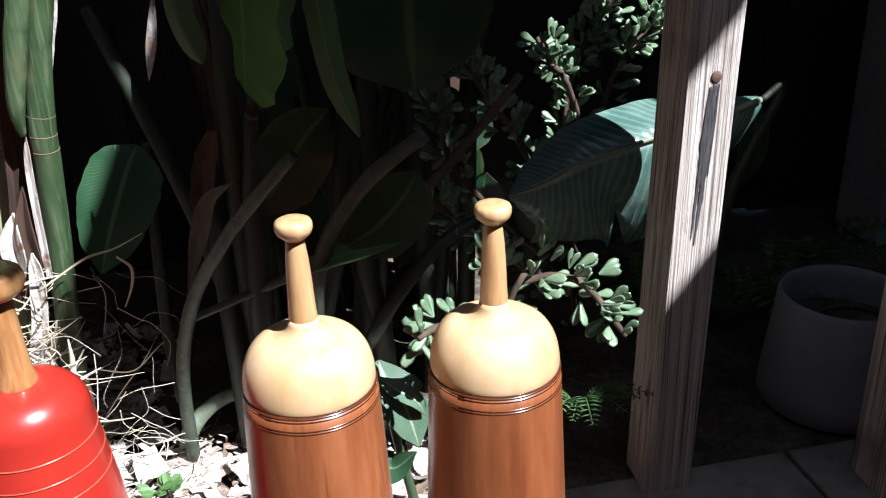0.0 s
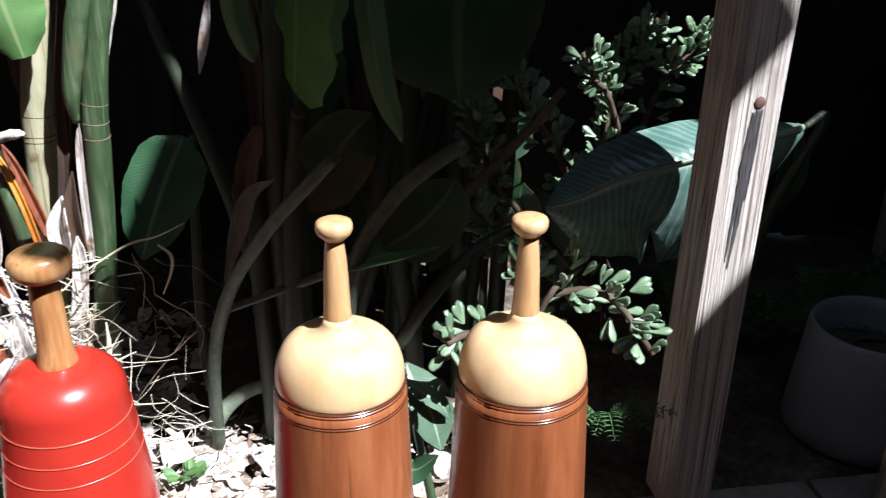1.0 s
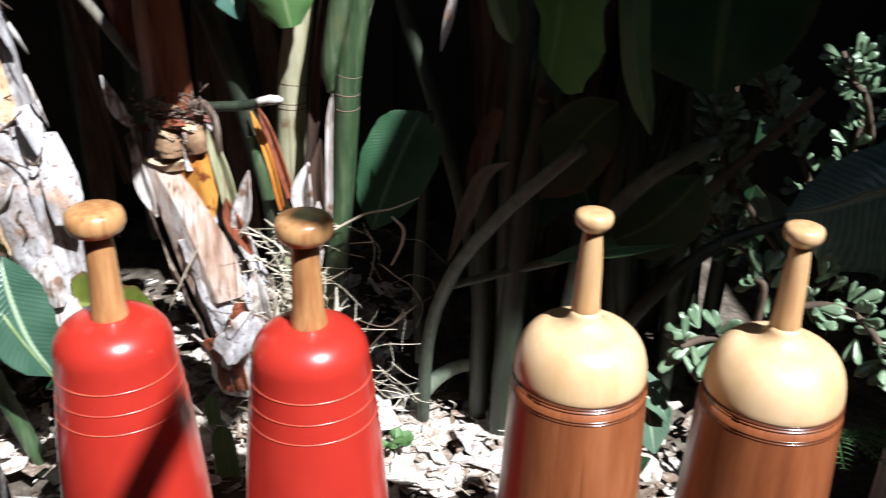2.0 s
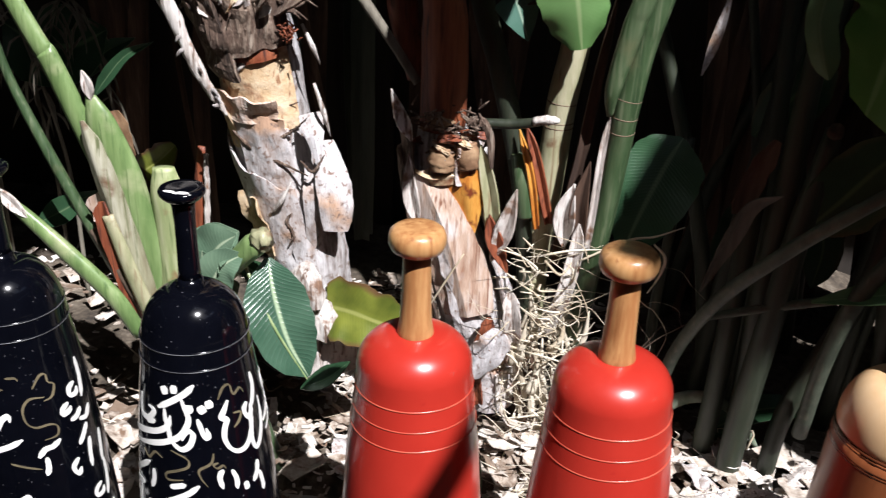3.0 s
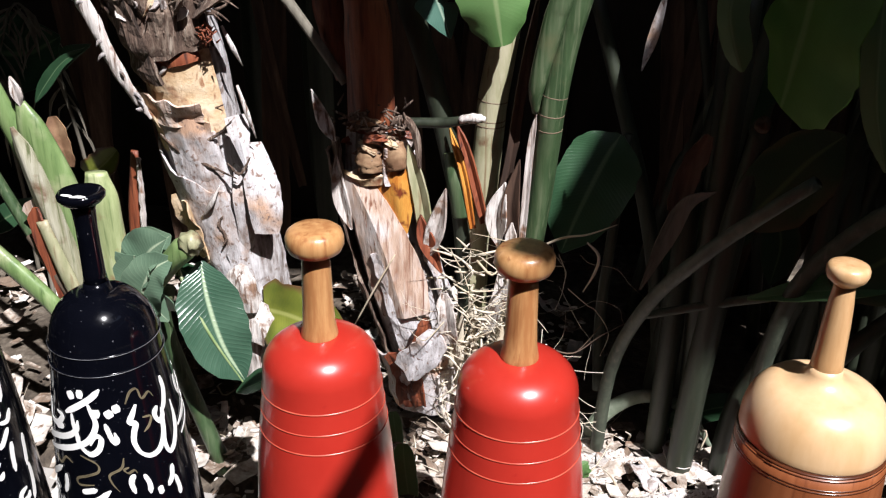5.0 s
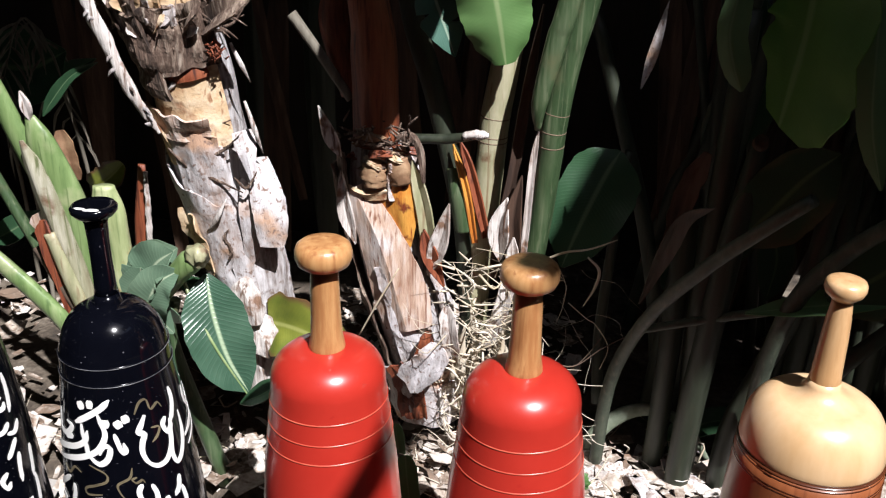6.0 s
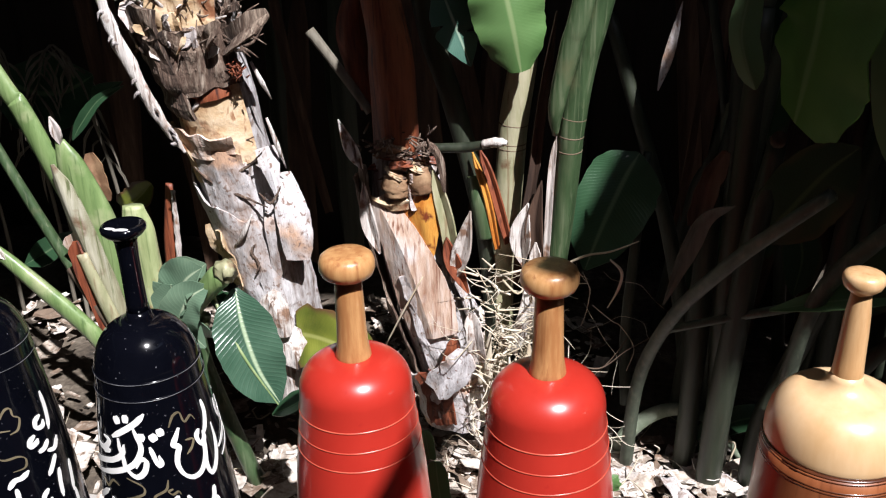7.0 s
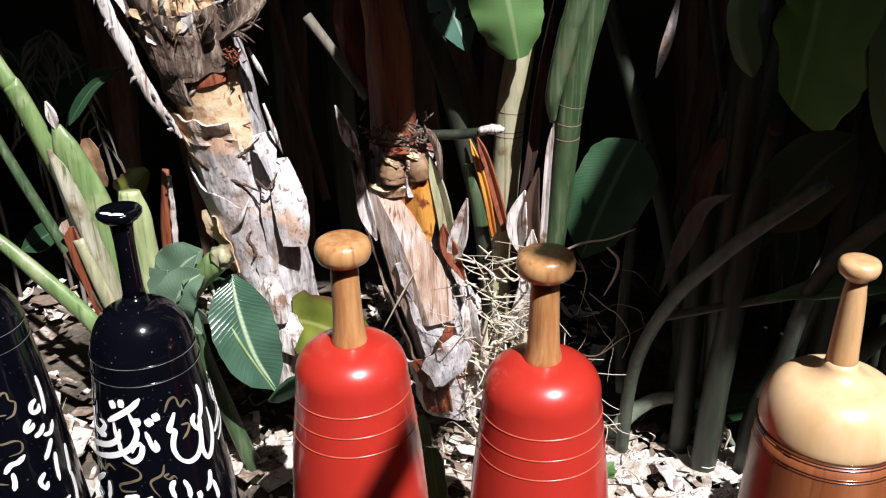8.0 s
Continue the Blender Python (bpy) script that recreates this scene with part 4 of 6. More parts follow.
    for k, (a, b) in enumerate(((((-0.428, 0.300, 0.709)), ((-0.408, 0.310, 0.656))), (((-0.524, 0.290, 0.637)), ((-0.495, 0.290, 0.669))), (((-0.414, 0.300, 0.633)), ((-0.393, 0.300, 0.562))), (((-0.485, 0.300, 0.436)), ((-0.447, 0.290, 0.495))))):
        part("bark_splinter", tube([a, ((a[0] + b[0]) / 2 + 0.004, (a[1] + b[1]) / 2 - 0.008, (a[2] + b[2]) / 2), b], (0.002, 0.004, 0.0006), n=9, segs=6, flat=0.4), M_WHITEDRY, t)
    for pts, r in (([(-0.530, 0.297, 0.559), (-0.510, 0.297, 0.540), (-0.481, 0.297, 0.524), (-0.455, 0.297, 0.515), (-0.425, 0.297, 0.503)], 0.0032), ([(-0.501, 0.298, 0.549), (-0.472, 0.298, 0.551), (-0.445, 0.298, 0.565), (-0.425, 0.298, 0.585)], 0.0028), ([(-0.431, 0.285, 0.529), (-0.414, 0.285, 0.515), (-0.397, 0.285, 0.541)], 0.0026), ([(-0.451, 0.297, 0.445), (-0.458, 0.297, 0.430), (-0.449, 0.297, 0.412), (-0.456, 0.297, 0.397)], 0.0030), ([(-0.528, 0.310, 0.605), (-0.499, 0.310, 0.596), (-0.470, 0.310, 0.591), (-0.440, 0.310, 0.602)], 0.0026)):
        part("torn_edge", tube(pts, (r * 0.4, r, r * 0.8, r * 0.3), n=30, segs=7, rough=0.8, freq=220, flat=0.6), M_DARKBARK, t, "dark curled bark edge")
    # crown above, out of view, added partly for its shade
    top = Vector(line[-1])
    for k in range(5):
        d = Vector((math.cos(k * 1.3 + 2.2), 0.2 + math.sin(k * 1.3 + 2.2), 0))
        part("leaf", leaf([top, top + d * 0.3 + Vector((0, 0, 0.5)), top + d * 0.8 + Vector((0, 0, 0.75)), top + d * 1.3 + Vector((0, 0, 0.5))], 0.3, (0, 0, 1), "paddle", seed=k), L_MID, t)


trunk_a()


def spiny_stem():
    line = [(-0.616, 0.268, 0.815), (-0.609, 0.268, 0.780), (-0.602, 0.268, 0.749), (-0.586, 0.268, 0.712), (-0.570, 0.268, 0.670), (-0.552, 0.268, 0.634), (-0.537, 0.268, 0.610), (-0.524, 0.268, 0.589)]
    t = thing("dried_stem", line[-1], "grey dried thorny leaf stem leaning on the trunk", "dried stem")
    part("stem", tube(line, (0.006, 0.008, 0.0095, 0.009, 0.009, 0.008, 0.006, 0.002), n=90, segs=10, rough=0.5, freq=90, flat=0.35), M_WHITEDRY, t)
    pts = spline(line, 24)
    rnd = random.Random(31)
    for i in (4, 7, 8, 12, 13, 15, 18, 19, 21):
        s = rnd.choice((-1, 1, 1))
        p = pts[i]
        ln = rnd.uniform(0.006, 0.014)
        part("thorn", tube([p, p + Vector((ln * 0.6 * s, -0.005, 0.003 + rnd.uniform(-0.004, 0.004))), p + Vector((ln * s, -0.006, rnd.uniform(-0.009, 0.004)))], (0.004, 0.003, 0.0008), n=6, segs=5, flat=0.4, rough=0.3), M_BARK, t)


spiny_stem()


def trunk_b():
    line = [(-0.181, 0.414, 0.109), (-0.189, 0.408, 0.188), (-0.210, 0.390, 0.299), (-0.239, 0.380, 0.416), (-0.253, 0.375, 0.498), (-0.253, 0.370, 0.568), (-0.252, 0.360, 0.691), (-0.264, 0.355, 0.795), (-0.349, 0.360, 1.228), (-0.403, 0.380, 2.080)]
    rad = (0.046, 0.045, 0.049, 0.045, 0.040, 0.034, 0.033, 0.026, 0.024, 0.02)
    t = thing("palm_like_plant", (line[0][0], line[0][1], -0.01), "cut-back banana-like trunk with bleached sheaths and a red-brown stem", "plant")
    part("trunk", tube(line[:6], rad[:6], n=50, segs=26, rough=0.07, freq=30), M_BARK, t)
    part("upper_stem", tube(line[5:], (0.032, 0.031, 0.026, 0.024, 0.02), n=40, segs=20, rough=0.05), M_RUST, t, "smooth red-brown sheath stem")
    low = line[:6]
    lr = rad[:6]
    part("orange_sheath", leaf([(-0.211, 0.330, 0.527), (-0.207, 0.330, 0.488), (-0.200, 0.338, 0.424)], 0.064, (0.25, -1, 0), "wedge", fold=-0.45, wave=0.02, thick=0.003, seed=2), M_ORANGE, t, "orange moist inner sheath")
    part("fan_sheath", leaf([(-0.277, 0.332, 0.511), (-0.248, 0.325, 0.457), (-0.223, 0.325, 0.388), (-0.199, 0.330, 0.293)], 0.086, (-0.1, -1, 0.05), "fan", fold=-0.32, wave=0.03, thick=0.004, n=30, cols=13, seed=5), M_FAN, t, "bleached and tan fanning sheath", smooth=False)
    for s0, s1, a0, a1, lift, flare, seed, m in ((0.22, 0.58, 45, 105, 0.006, 0.001, 6, M_FLAP), (0.0, 0.28, 30, 150, 0.008, 0.010, 8, M_FLAP),
                                                 (0.22, 0.5, 130, 190, 0.007, 0.006, 10, M_DARKBARK), (0.45, 0.9, 150, 200, 0.008, 0.014, 12, M_DARKBARK), (0.35, 0.9, -10, 24, 0.010, 0.014, 14, M_FLAP),
                                                 (0.02, 0.2, -20, 60, 0.010, 0.010, 17, M_WHITEDRY), (0.05, 0.3, 80, 120, 0.012, 0.008, 19, M_RUST), (0.80, 0.985, 15, 60, 0.012, 0.010, 23, M_FLAP), (0.82, 0.99, 125, 175, 0.010, 0.010, 25, M_DARKBARK)):
        part("sheath", shell(low, lr, s0, s1, a0, a1, lift, 0.12, 0.003, rows=14, cols=9, seed=seed, flare=flare), m, t, smooth=False)
    # cut ring with crumbling chunks
    rnd = random.Random(8)
    for k in range(16):
        px, pz = rnd.uniform(-0.032, 0.036), rnd.uniform(-0.008, 0.05)
        c = Vector((-0.240, 0.325, 0.544)) + Vector((px, 0.9 * abs(px) + rnd.uniform(-0.006, 0.008), pz))
        r = rnd.uniform(0.006, 0.013)
        bm = bmesh.new()
        bmesh.ops.create_icosphere(bm, subdivisions=2, radius=r)
        for v in bm.verts:
            v.co = c + Vector((v.co.x * 1.3, v.co.y * 0.7, v.co.z * 0.55)) * (1 + 1.1 * noise.noise(v.co * 150 + Vector((k, 0, 0))))
        part("chunk", bm, (M_DARKBARK, M_STUB, M_DRY, M_DARKBARK, M_RUST)[k % 5], t, smooth=False)
    for a, b, w, k in (((-0.244, 0.325, 0.517), (-0.246, 0.330, 0.550), 0.019, 1), ((-0.208, 0.330, 0.522), (-0.215, 0.332, 0.558), 0.0165, 2)):
        stub = part("stem_stub", tube([a, [(p + q) / 2 for p, q in zip(a, b)], b], (w * 0.75, w, w * 0.85), n=14, segs=16, rough=0.28, freq=90, flat=0.75), M_STUB, t, "brown cut stem stub")
        part("cut_rim", tube([b, (b[0] + 0.002, b[1], b[2] + 0.004)], (w * 0.9, w * 0.6), n=5, segs=14, rough=0.6, freq=160), M_INNER, stub)
    ring = shell(low, lr, 0.80, 0.845, 10, 170, 0.006, 0.3, 0.005, rows=6, cols=20, seed=33, flare=0.006)
    part("cut_rim", ring, M_INNER, t)
    # loose blades round the trunk
    part("white_blade", leaf([(-0.278, 0.280, 0.573), (-0.291, 0.280, 0.602), (-0.306, 0.280, 0.640)], 0.018, shape="lance", fold=0.5, thick=0.003), M_WHITEDRY, t, smooth=False)
    part("white_blade", leaf([(-0.275, 0.330, 0.427), (-0.287, 0.325, 0.481), (-0.290, 0.320, 0.540)], 0.022, shape="lance", fold=0.5, thick=0.003), M_WHITEDRY, t, smooth=False)
    part("side_blade", leaf([(-0.171, 0.340, 0.384), (-0.153, 0.335, 0.441), (-0.141, 0.330, 0.500)], 0.026, shape="lance", fold=0.8, thick=0.003), M_WHITEDRY, t, smooth=False)
    part("side_blade", leaf([(-0.169, 0.350, 0.407), (-0.178, 0.345, 0.479), (-0.195, 0.340, 0.555)], 0.022, shape="strap", fold=0.6, thick=0.003), M_CANE, t, "yellowish inner sheath blade", smooth=False)
    part("side_blade", leaf([(-0.148, 0.340, 0.368), (-0.169, 0.335, 0.423), (-0.177, 0.335, 0.457)], 0.024, shape="lance", fold=0.6, thick=0.003), M_RUST, t, smooth=False)
    part("side_blade", leaf([(-0.130, 0.322, 0.266), (-0.134, 0.310, 0.320), (-0.139, 0.315, 0.349)], 0.026, shape="torn", fold=0.4, thick=0.003), M_WHITEDRY, t, smooth=False)
    part("side_blade", leaf([(-0.200, 0.326, 0.207), (-0.160, 0.313, 0.254), (-0.151, 0.315, 0.287)], 0.05, shape="torn", fold=0.3, thick=0.003), M_FLAP, t, smooth=False)
    part("rust_strip", leaf([(-0.181, 0.329, 0.242), (-0.170, 0.321, 0.277), (-0.166, 0.325, 0.299)], 0.022, shape="torn", fold=0.3, thick=0.003), M_RUST, t, smooth=False)
    part("curled_sheath", leaf([(-0.212, 0.328, 0.590), (-0.194, 0.325, 0.594), (-0.182, 0.330, 0.572), (-0.178, 0.335, 0.525)], 0.011, (0.3, -1, 0.3), "torn", fold=-0.5, thick=0.002), M_DARKBARK, t, smooth=False)
    bm = bmesh.new()
    for i in range(46):
        c = Vector((-0.242, 0.340, 0.585)) + Vector((rnd.uniform(-0.05, 0.045), rnd.uniform(-0.03, 0.02), rnd.uniform(-0.008, 0.02)))
        e = c + Vector((rnd.uniform(-0.02, 0.02), rnd.uniform(-0.02, 0.0), rnd.uniform(-0.012, 0.018)))
        tube([c, (c + e) / 2, e], (0.001, 0.0022, 0.0005), n=4, segs=5, flat=0.5, bm=bm)
    part("bark_fuzz", bm, M_DARKBARK, t, "dark crumbled fibres", kind="stuff")
    part("twig", tube([(-0.206, 0.370, 0.576), (-0.152, 0.365, 0.581), (-0.116, 0.355, 0.591)], (0.007, 0.0075, 0.006), n=14, segs=8), M_STALKSHADE, t)
    part("twig_end", tube([(-0.127, 0.356, 0.589), (-0.107, 0.352, 0.594), (-0.093, 0.350, 0.595)], (0.0065, 0.0075, 0.003), n=10, segs=8, rough=0.4, freq=120), M_WHITEDRY, t, "bleached split twig end")
    part("dark_prop", tube([(-0.373, 0.380, 0.735), (-0.332, 0.380, 0.681), (-0.292, 0.380, 0.622)], (0.0075, 0.007, 0.006), n=14, segs=9, rough=0.3), M_FROND, t)
    part("dark_prop", tube([(-0.301, 0.410, 0.795), (-0.322, 0.410, 0.727), (-0.293, 0.400, 0.625)], (0.016, 0.022, 0.018), n=14, segs=12), M_RUST, t)
    part("straw_line", tube([(-0.268, 0.310, 0.287), (-0.235, 0.300, 0.353), (-0.206, 0.305, 0.407)], (0.0012, 0.0016, 0.001), n=10, segs=5), M_STRAW, t)
    # unseen leaves added above; the first one shades the upper red-brown stem
    part("leaf", leaf([(-0.109, 0.400, 0.977), (-0.069, 0.230, 1.099), (-0.05, 0.10, 1.09), (-0.05, -0.02, 1.02)], 0.15, (0, 0, 1), "paddle"), L_MID, t)
    part("leaf", leaf([(-0.401, 0.380, 2.025), (-0.561, 0.480, 2.415), (-0.890, 0.580, 2.641), (-1.205, 0.680, 2.531)], 0.28, (0, 0, 1), "paddle"), L_MID, t)


trunk_b()


# ---- tall green canes ----
def canes():
    base = Vector((-0.026, 0.410, -0.010))
    t = thing("bird_of_paradise", base, "tall green canes with dry ringed nodes and pale rolled leaf", "plant")

    def cane(pts, r, mat, nodes=(), n=40):
        foot = (pts[0][0], pts[0][1] + 0.01, -0.02)
        if pts[0][2] > 0.02 and not nodes and pts[0][2] < 0.2:
            pts, r = [foot, *pts], (r[0], *r)
        elif nodes and pts[0][2] > 0.02:
            part("cane_foot", tube([foot, pts[0]], (r[0] * 1.05, r[0]), n=6, segs=16), M_DRY, t)
        c = part("cane", tube(pts, r, n=n, segs=16, rough=0.04), mat, t)
        p = spline(pts, 100)
        for s in nodes:
            k = int(s * 99)
            rr = value(r, s)
            d = (p[min(k + 1, 99)] - p[k - 1]).normalized() * 0.0011
            part("node_ring", tube([p[k] - d, p[k] - d * 0.4, p[k] + d * 0.4, p[k] + d], (rr * 0.995, rr * 1.025, rr * 1.02, rr * 0.995), n=6, segs=16, rough=0.02), M_NODE, c)

    cane([(-0.119, 0.430, 0.202), (-0.114, 0.430, 0.344), (-0.100, 0.430, 0.529), (-0.095, 0.430, 0.601), (-0.084, 0.430, 0.678), (-0.069, 0.440, 0.814), (-0.035, 0.460, 1.344)], (0.022, 0.0215, 0.021, 0.021, 0.020, 0.018, 0.014), M_CANE, (0.498, 0.420, 0.401))
    cane([(-0.044, 0.400, 0.227), (-0.033, 0.390, 0.351), (-0.020, 0.380, 0.465), (-0.012, 0.375, 0.559), (-0.008, 0.370, 0.614), (0.006, 0.370, 0.702), (0.030, 0.370, 0.801), (0.153, 0.400, 1.341)], (0.017, 0.017, 0.017, 0.0175, 0.0175, 0.016, 0.015, 0.012), M_STALK, (0.549, 0.490, 0.606))
    part("rolled_leaf", tube([(-0.029, 0.355, 0.606), (-0.028, 0.350, 0.646), (-0.011, 0.350, 0.727), (0.007, 0.350, 0.804), (0.092, 0.370, 1.234)], (0.004, 0.011, 0.0145, 0.014, 0.010), n=30, segs=14, flat=0.8), M_STALK, t)
    cane([(-0.119, 0.420, 0.229), (-0.132, 0.420, 0.405), (-0.151, 0.420, 0.513), (-0.181, 0.420, 0.631), (-0.211, 0.420, 0.725), (-0.228, 0.420, 0.816)], (0.014, 0.0145, 0.015, 0.016, 0.016, 0.014), M_STALKSHADE)
    cane([(-0.130, 0.405, 0.431), (-0.140, 0.405, 0.483), (-0.150, 0.410, 0.525)], (0.014, 0.014, 0.010), M_STALK)
    part("dry_sheath", leaf([(-0.083, 0.390, 0.366), (-0.074, 0.385, 0.442), (-0.060, 0.385, 0.538), (-0.049, 0.385, 0.643), (-0.034, 0.390, 0.763)], 0.016, shape="strap", fold=0.5, thick=0.003), M_DRY, t)
    part("dry_sheath", leaf([(-0.073, 0.370, 0.404), (-0.074, 0.365, 0.459), (-0.065, 0.365, 0.503)], 0.030, shape="lance", fold=0.9, thick=0.002), M_WHITEDRY, t)
    part("dry_sheath", leaf([(-0.039, 0.365, 0.408), (-0.036, 0.360, 0.480), (-0.033, 0.360, 0.556), (-0.028, 0.360, 0.604)], 0.010, shape="strap", fold=0.4, thick=0.002), M_WHITEDRY, t)
    part("dry_sheath", leaf([(-0.051, 0.370, 0.396), (-0.056, 0.365, 0.468), (-0.047, 0.365, 0.537)], 0.026, shape="lance", fold=0.7, thick=0.002), M_DRY, t)
    part("dry_sheath", leaf([(-0.088, 0.370, 0.261), (-0.066, 0.360, 0.326), (-0.054, 0.360, 0.401), (-0.053, 0.360, 0.446)], 0.022, shape="strap", fold=0.6, thick=0.002), M_WHITEDRY, t)
    part("dry_sheath", leaf([(-0.001, 0.400, 0.648), (0.015, 0.400, 0.709), (0.034, 0.410, 0.775)], 0.014, shape="torn", fold=0.3, thick=0.002), M_WHITEDRY, t)
    part("orange_strip", leaf([(-0.114, 0.400, 0.415), (-0.128, 0.395, 0.497), (-0.149, 0.395, 0.564)], 0.010, shape="strap", fold=0.8, thick=0.003), M_ORANGE, t, "orange split sheath")
    part("rust_strip", leaf([(-0.097, 0.400, 0.425), (-0.120, 0.400, 0.513), (-0.139, 0.400, 0.567)], 0.014, shape="strap", fold=0.8, thick=0.003), M_RUST, t)
    # hanging pale leaf with its fold
    part("pale_leaf", leaf([(-0.105, 0.345, 0.832), (-0.095, 0.335, 0.799), (-0.083, 0.330, 0.751), (-0.073, 0.335, 0.695)], 0.094, (0.25, -1, 0.1), "round", fold=-0.1, curl=0.35, wave=0.10, n=44, cols=15, seed=1), L_PALE, t, "pale green drooping leaf tip")
    part("torn_leaf", leaf([(-0.187, 0.360, 0.810), (-0.170, 0.360, 0.766), (-0.156, 0.360, 0.730), (-0.143, 0.360, 0.695)], 0.062, (0.2, -1, 0.2), "lance", fold=0.3, tears=((0.45, 1, 0.8), (0.6, -1, 0.7))), L_BLUE, t, "blue-green torn leaf")
    part("round_leaf", leaf([(0.084, 0.505, 0.537), (0.066, 0.490, 0.504), (0.037, 0.460, 0.437), (0.014, 0.435, 0.372)], 0.126, (-0.35, -1, 0.25), "paddle", fold=0.18, left=1.0, right=0.9, seed=4), L_MID, t, "broad dark green leaf")
    part("leaf_stalk", tube([(0.088, 0.476, 0.113), (0.080, 0.502, 0.228), (0.087, 0.510, 0.396), (0.096, 0.507, 0.538)], (0.010, 0.009, 0.008, 0.006), n=16, segs=8), M_STALKSHADE, t)


canes()


# ---- shaded thicket ----
def thicket():
    t = thing("bird_of_paradise", (0.299, 0.500, -0.010), "shaded bird of paradise clump with cut stems and hanging leaves", "plant")

    def stalk(pts, r, mat=M_STALKSHADE, name="stalk", label=""):
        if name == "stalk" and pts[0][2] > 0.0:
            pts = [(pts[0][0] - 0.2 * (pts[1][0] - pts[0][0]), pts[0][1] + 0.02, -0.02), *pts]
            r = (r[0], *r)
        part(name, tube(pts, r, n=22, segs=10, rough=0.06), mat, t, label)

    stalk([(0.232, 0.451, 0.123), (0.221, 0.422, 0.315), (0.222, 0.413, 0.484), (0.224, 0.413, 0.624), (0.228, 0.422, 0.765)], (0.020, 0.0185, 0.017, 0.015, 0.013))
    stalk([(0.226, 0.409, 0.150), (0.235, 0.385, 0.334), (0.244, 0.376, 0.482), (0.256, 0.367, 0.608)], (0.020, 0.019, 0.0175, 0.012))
    part("cut_face", tube([(0.255, 0.362, 0.607), (0.255, 0.353, 0.615)], (0.0105, 0.009), n=3, segs=12), M_DRY, t)
    stalk([(0.093, 0.450, -0.006), (0.103, 0.415, 0.194), (0.142, 0.339, 0.353), (0.200, 0.266, 0.471), (0.251, 0.229, 0.542), (0.295, 0.197, 0.598)], (0.011, 0.0105, 0.010, 0.0095, 0.009, 0.008), M_BENTSHADE, name="cut_stem", label="long grey-green cut stem, darkened for the shade")
    stalk([(0.311, 0.393, 0.122), (0.308, 0.350, 0.280), (0.326, 0.321, 0.412), (0.378, 0.293, 0.508), (0.420, 0.275, 0.553), (0.466, 0.264, 0.587)], (0.012, 0.012, 0.012, 0.0115, 0.011, 0.010), M_BENTSHADE, name="cut_stem", label="long grey-green cut stem, darkened for the shade")
    stalk([(0.133, 0.394, 0.301), (0.224, 0.376, 0.340), (0.302, 0.348, 0.378)], (0.006, 0.0065, 0.007), M_BENTSHADE, name="thin_stem")
    part("strap_leaf", leaf([(0.269, 0.339, 0.375), (0.337, 0.321, 0.402), (0.403, 0.312, 0.420), (0.462, 0.312, 0.429)], 0.046, (0, -0.4, 1), "lance", fold=0.3), L_DUSTY, t)
    stalk([(0.643, 0.435, 0.609), (0.594, 0.422, 0.557), (0.528, 0.404, 0.498), (0.445, 0.376, 0.428)], (0.006, 0.007, 0.008, 0.008), M_TWIG, "thin_stem")
    stalk([(0.639, 0.431, 0.416), (0.525, 0.413, 0.375), (0.439, 0.394, 0.300), (0.389, 0.403, 0.213)], (0.007, 0.010, 0.012, 0.012), name="thin_stem")
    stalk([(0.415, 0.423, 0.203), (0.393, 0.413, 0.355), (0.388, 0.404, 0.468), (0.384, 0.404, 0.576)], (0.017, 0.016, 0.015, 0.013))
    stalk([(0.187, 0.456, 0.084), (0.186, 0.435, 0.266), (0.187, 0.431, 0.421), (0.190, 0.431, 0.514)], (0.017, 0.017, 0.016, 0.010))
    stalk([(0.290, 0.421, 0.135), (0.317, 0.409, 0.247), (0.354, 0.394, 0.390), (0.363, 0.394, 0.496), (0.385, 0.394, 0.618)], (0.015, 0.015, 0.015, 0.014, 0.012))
    part("dry_blade", leaf([(0.132, 0.413, 0.335), (0.157, 0.404, 0.423), (0.178, 0.399, 0.479), (0.216, 0.394, 0.503)], 0.028, (0.3, -1, 0.3), "lance", fold=0.5), M_FROND, t)
    part("dry_pod", leaf([(0.168, 0.422, 0.460), (0.179, 0.422, 0.521), (0.198, 0.413, 0.575)], 0.034, (0, -1, 0), "torn", fold=0.7), M_DRY, t)
    # hanging leaves
    part("hanging_leaf", leaf([(0.261, 0.229, 0.838), (0.259, 0.220, 0.781), (0.255, 0.225, 0.726), (0.251, 0.235, 0.668)], 0.225, (-1, -0.27, 0.1), "blunt", fold=-0.08, wave=0.05, seed=2), L_HANG, t, "dull green hanging leaf")
    part("hanging_leaf", leaf([(0.189, 0.256, 0.807), (0.185, 0.252, 0.764), (0.195, 0.247, 0.727), (0.206, 0.247, 0.702)], 0.036, (-0.5, -1, 0), "strap", fold=-0.4, seed=3), L_DUSTY, t)
    part("hanging_leaf", leaf([(0.304, 0.238, 0.812), (0.300, 0.238, 0.775), (0.292, 0.238, 0.744), (0.304, 0.238, 0.712)], 0.05, (0.4, -1, 0.3), "torn", fold=-0.3, seed=5), L_DUSTY, t)
    part("hanging_leaf", leaf([(0.339, 0.275, 0.827), (0.345, 0.270, 0.753), (0.357, 0.266, 0.667), (0.383, 0.270, 0.590)], 0.036, (-0.2, -1, 0.0), "strap", fold=-0.5, seed=6), L_DUSTY, t)
    part("broad_leaf", leaf([(0.465, 0.312, 0.876), (0.462, 0.302, 0.801), (0.458, 0.298, 0.717), (0.462, 0.302, 0.635)], 0.225, (0.1, -1, -0.2), "strap", fold=0.06, seed=7, n=34, cols=13), L_DEEPSHADE, t, "large leaf, its green darkened for the shade")
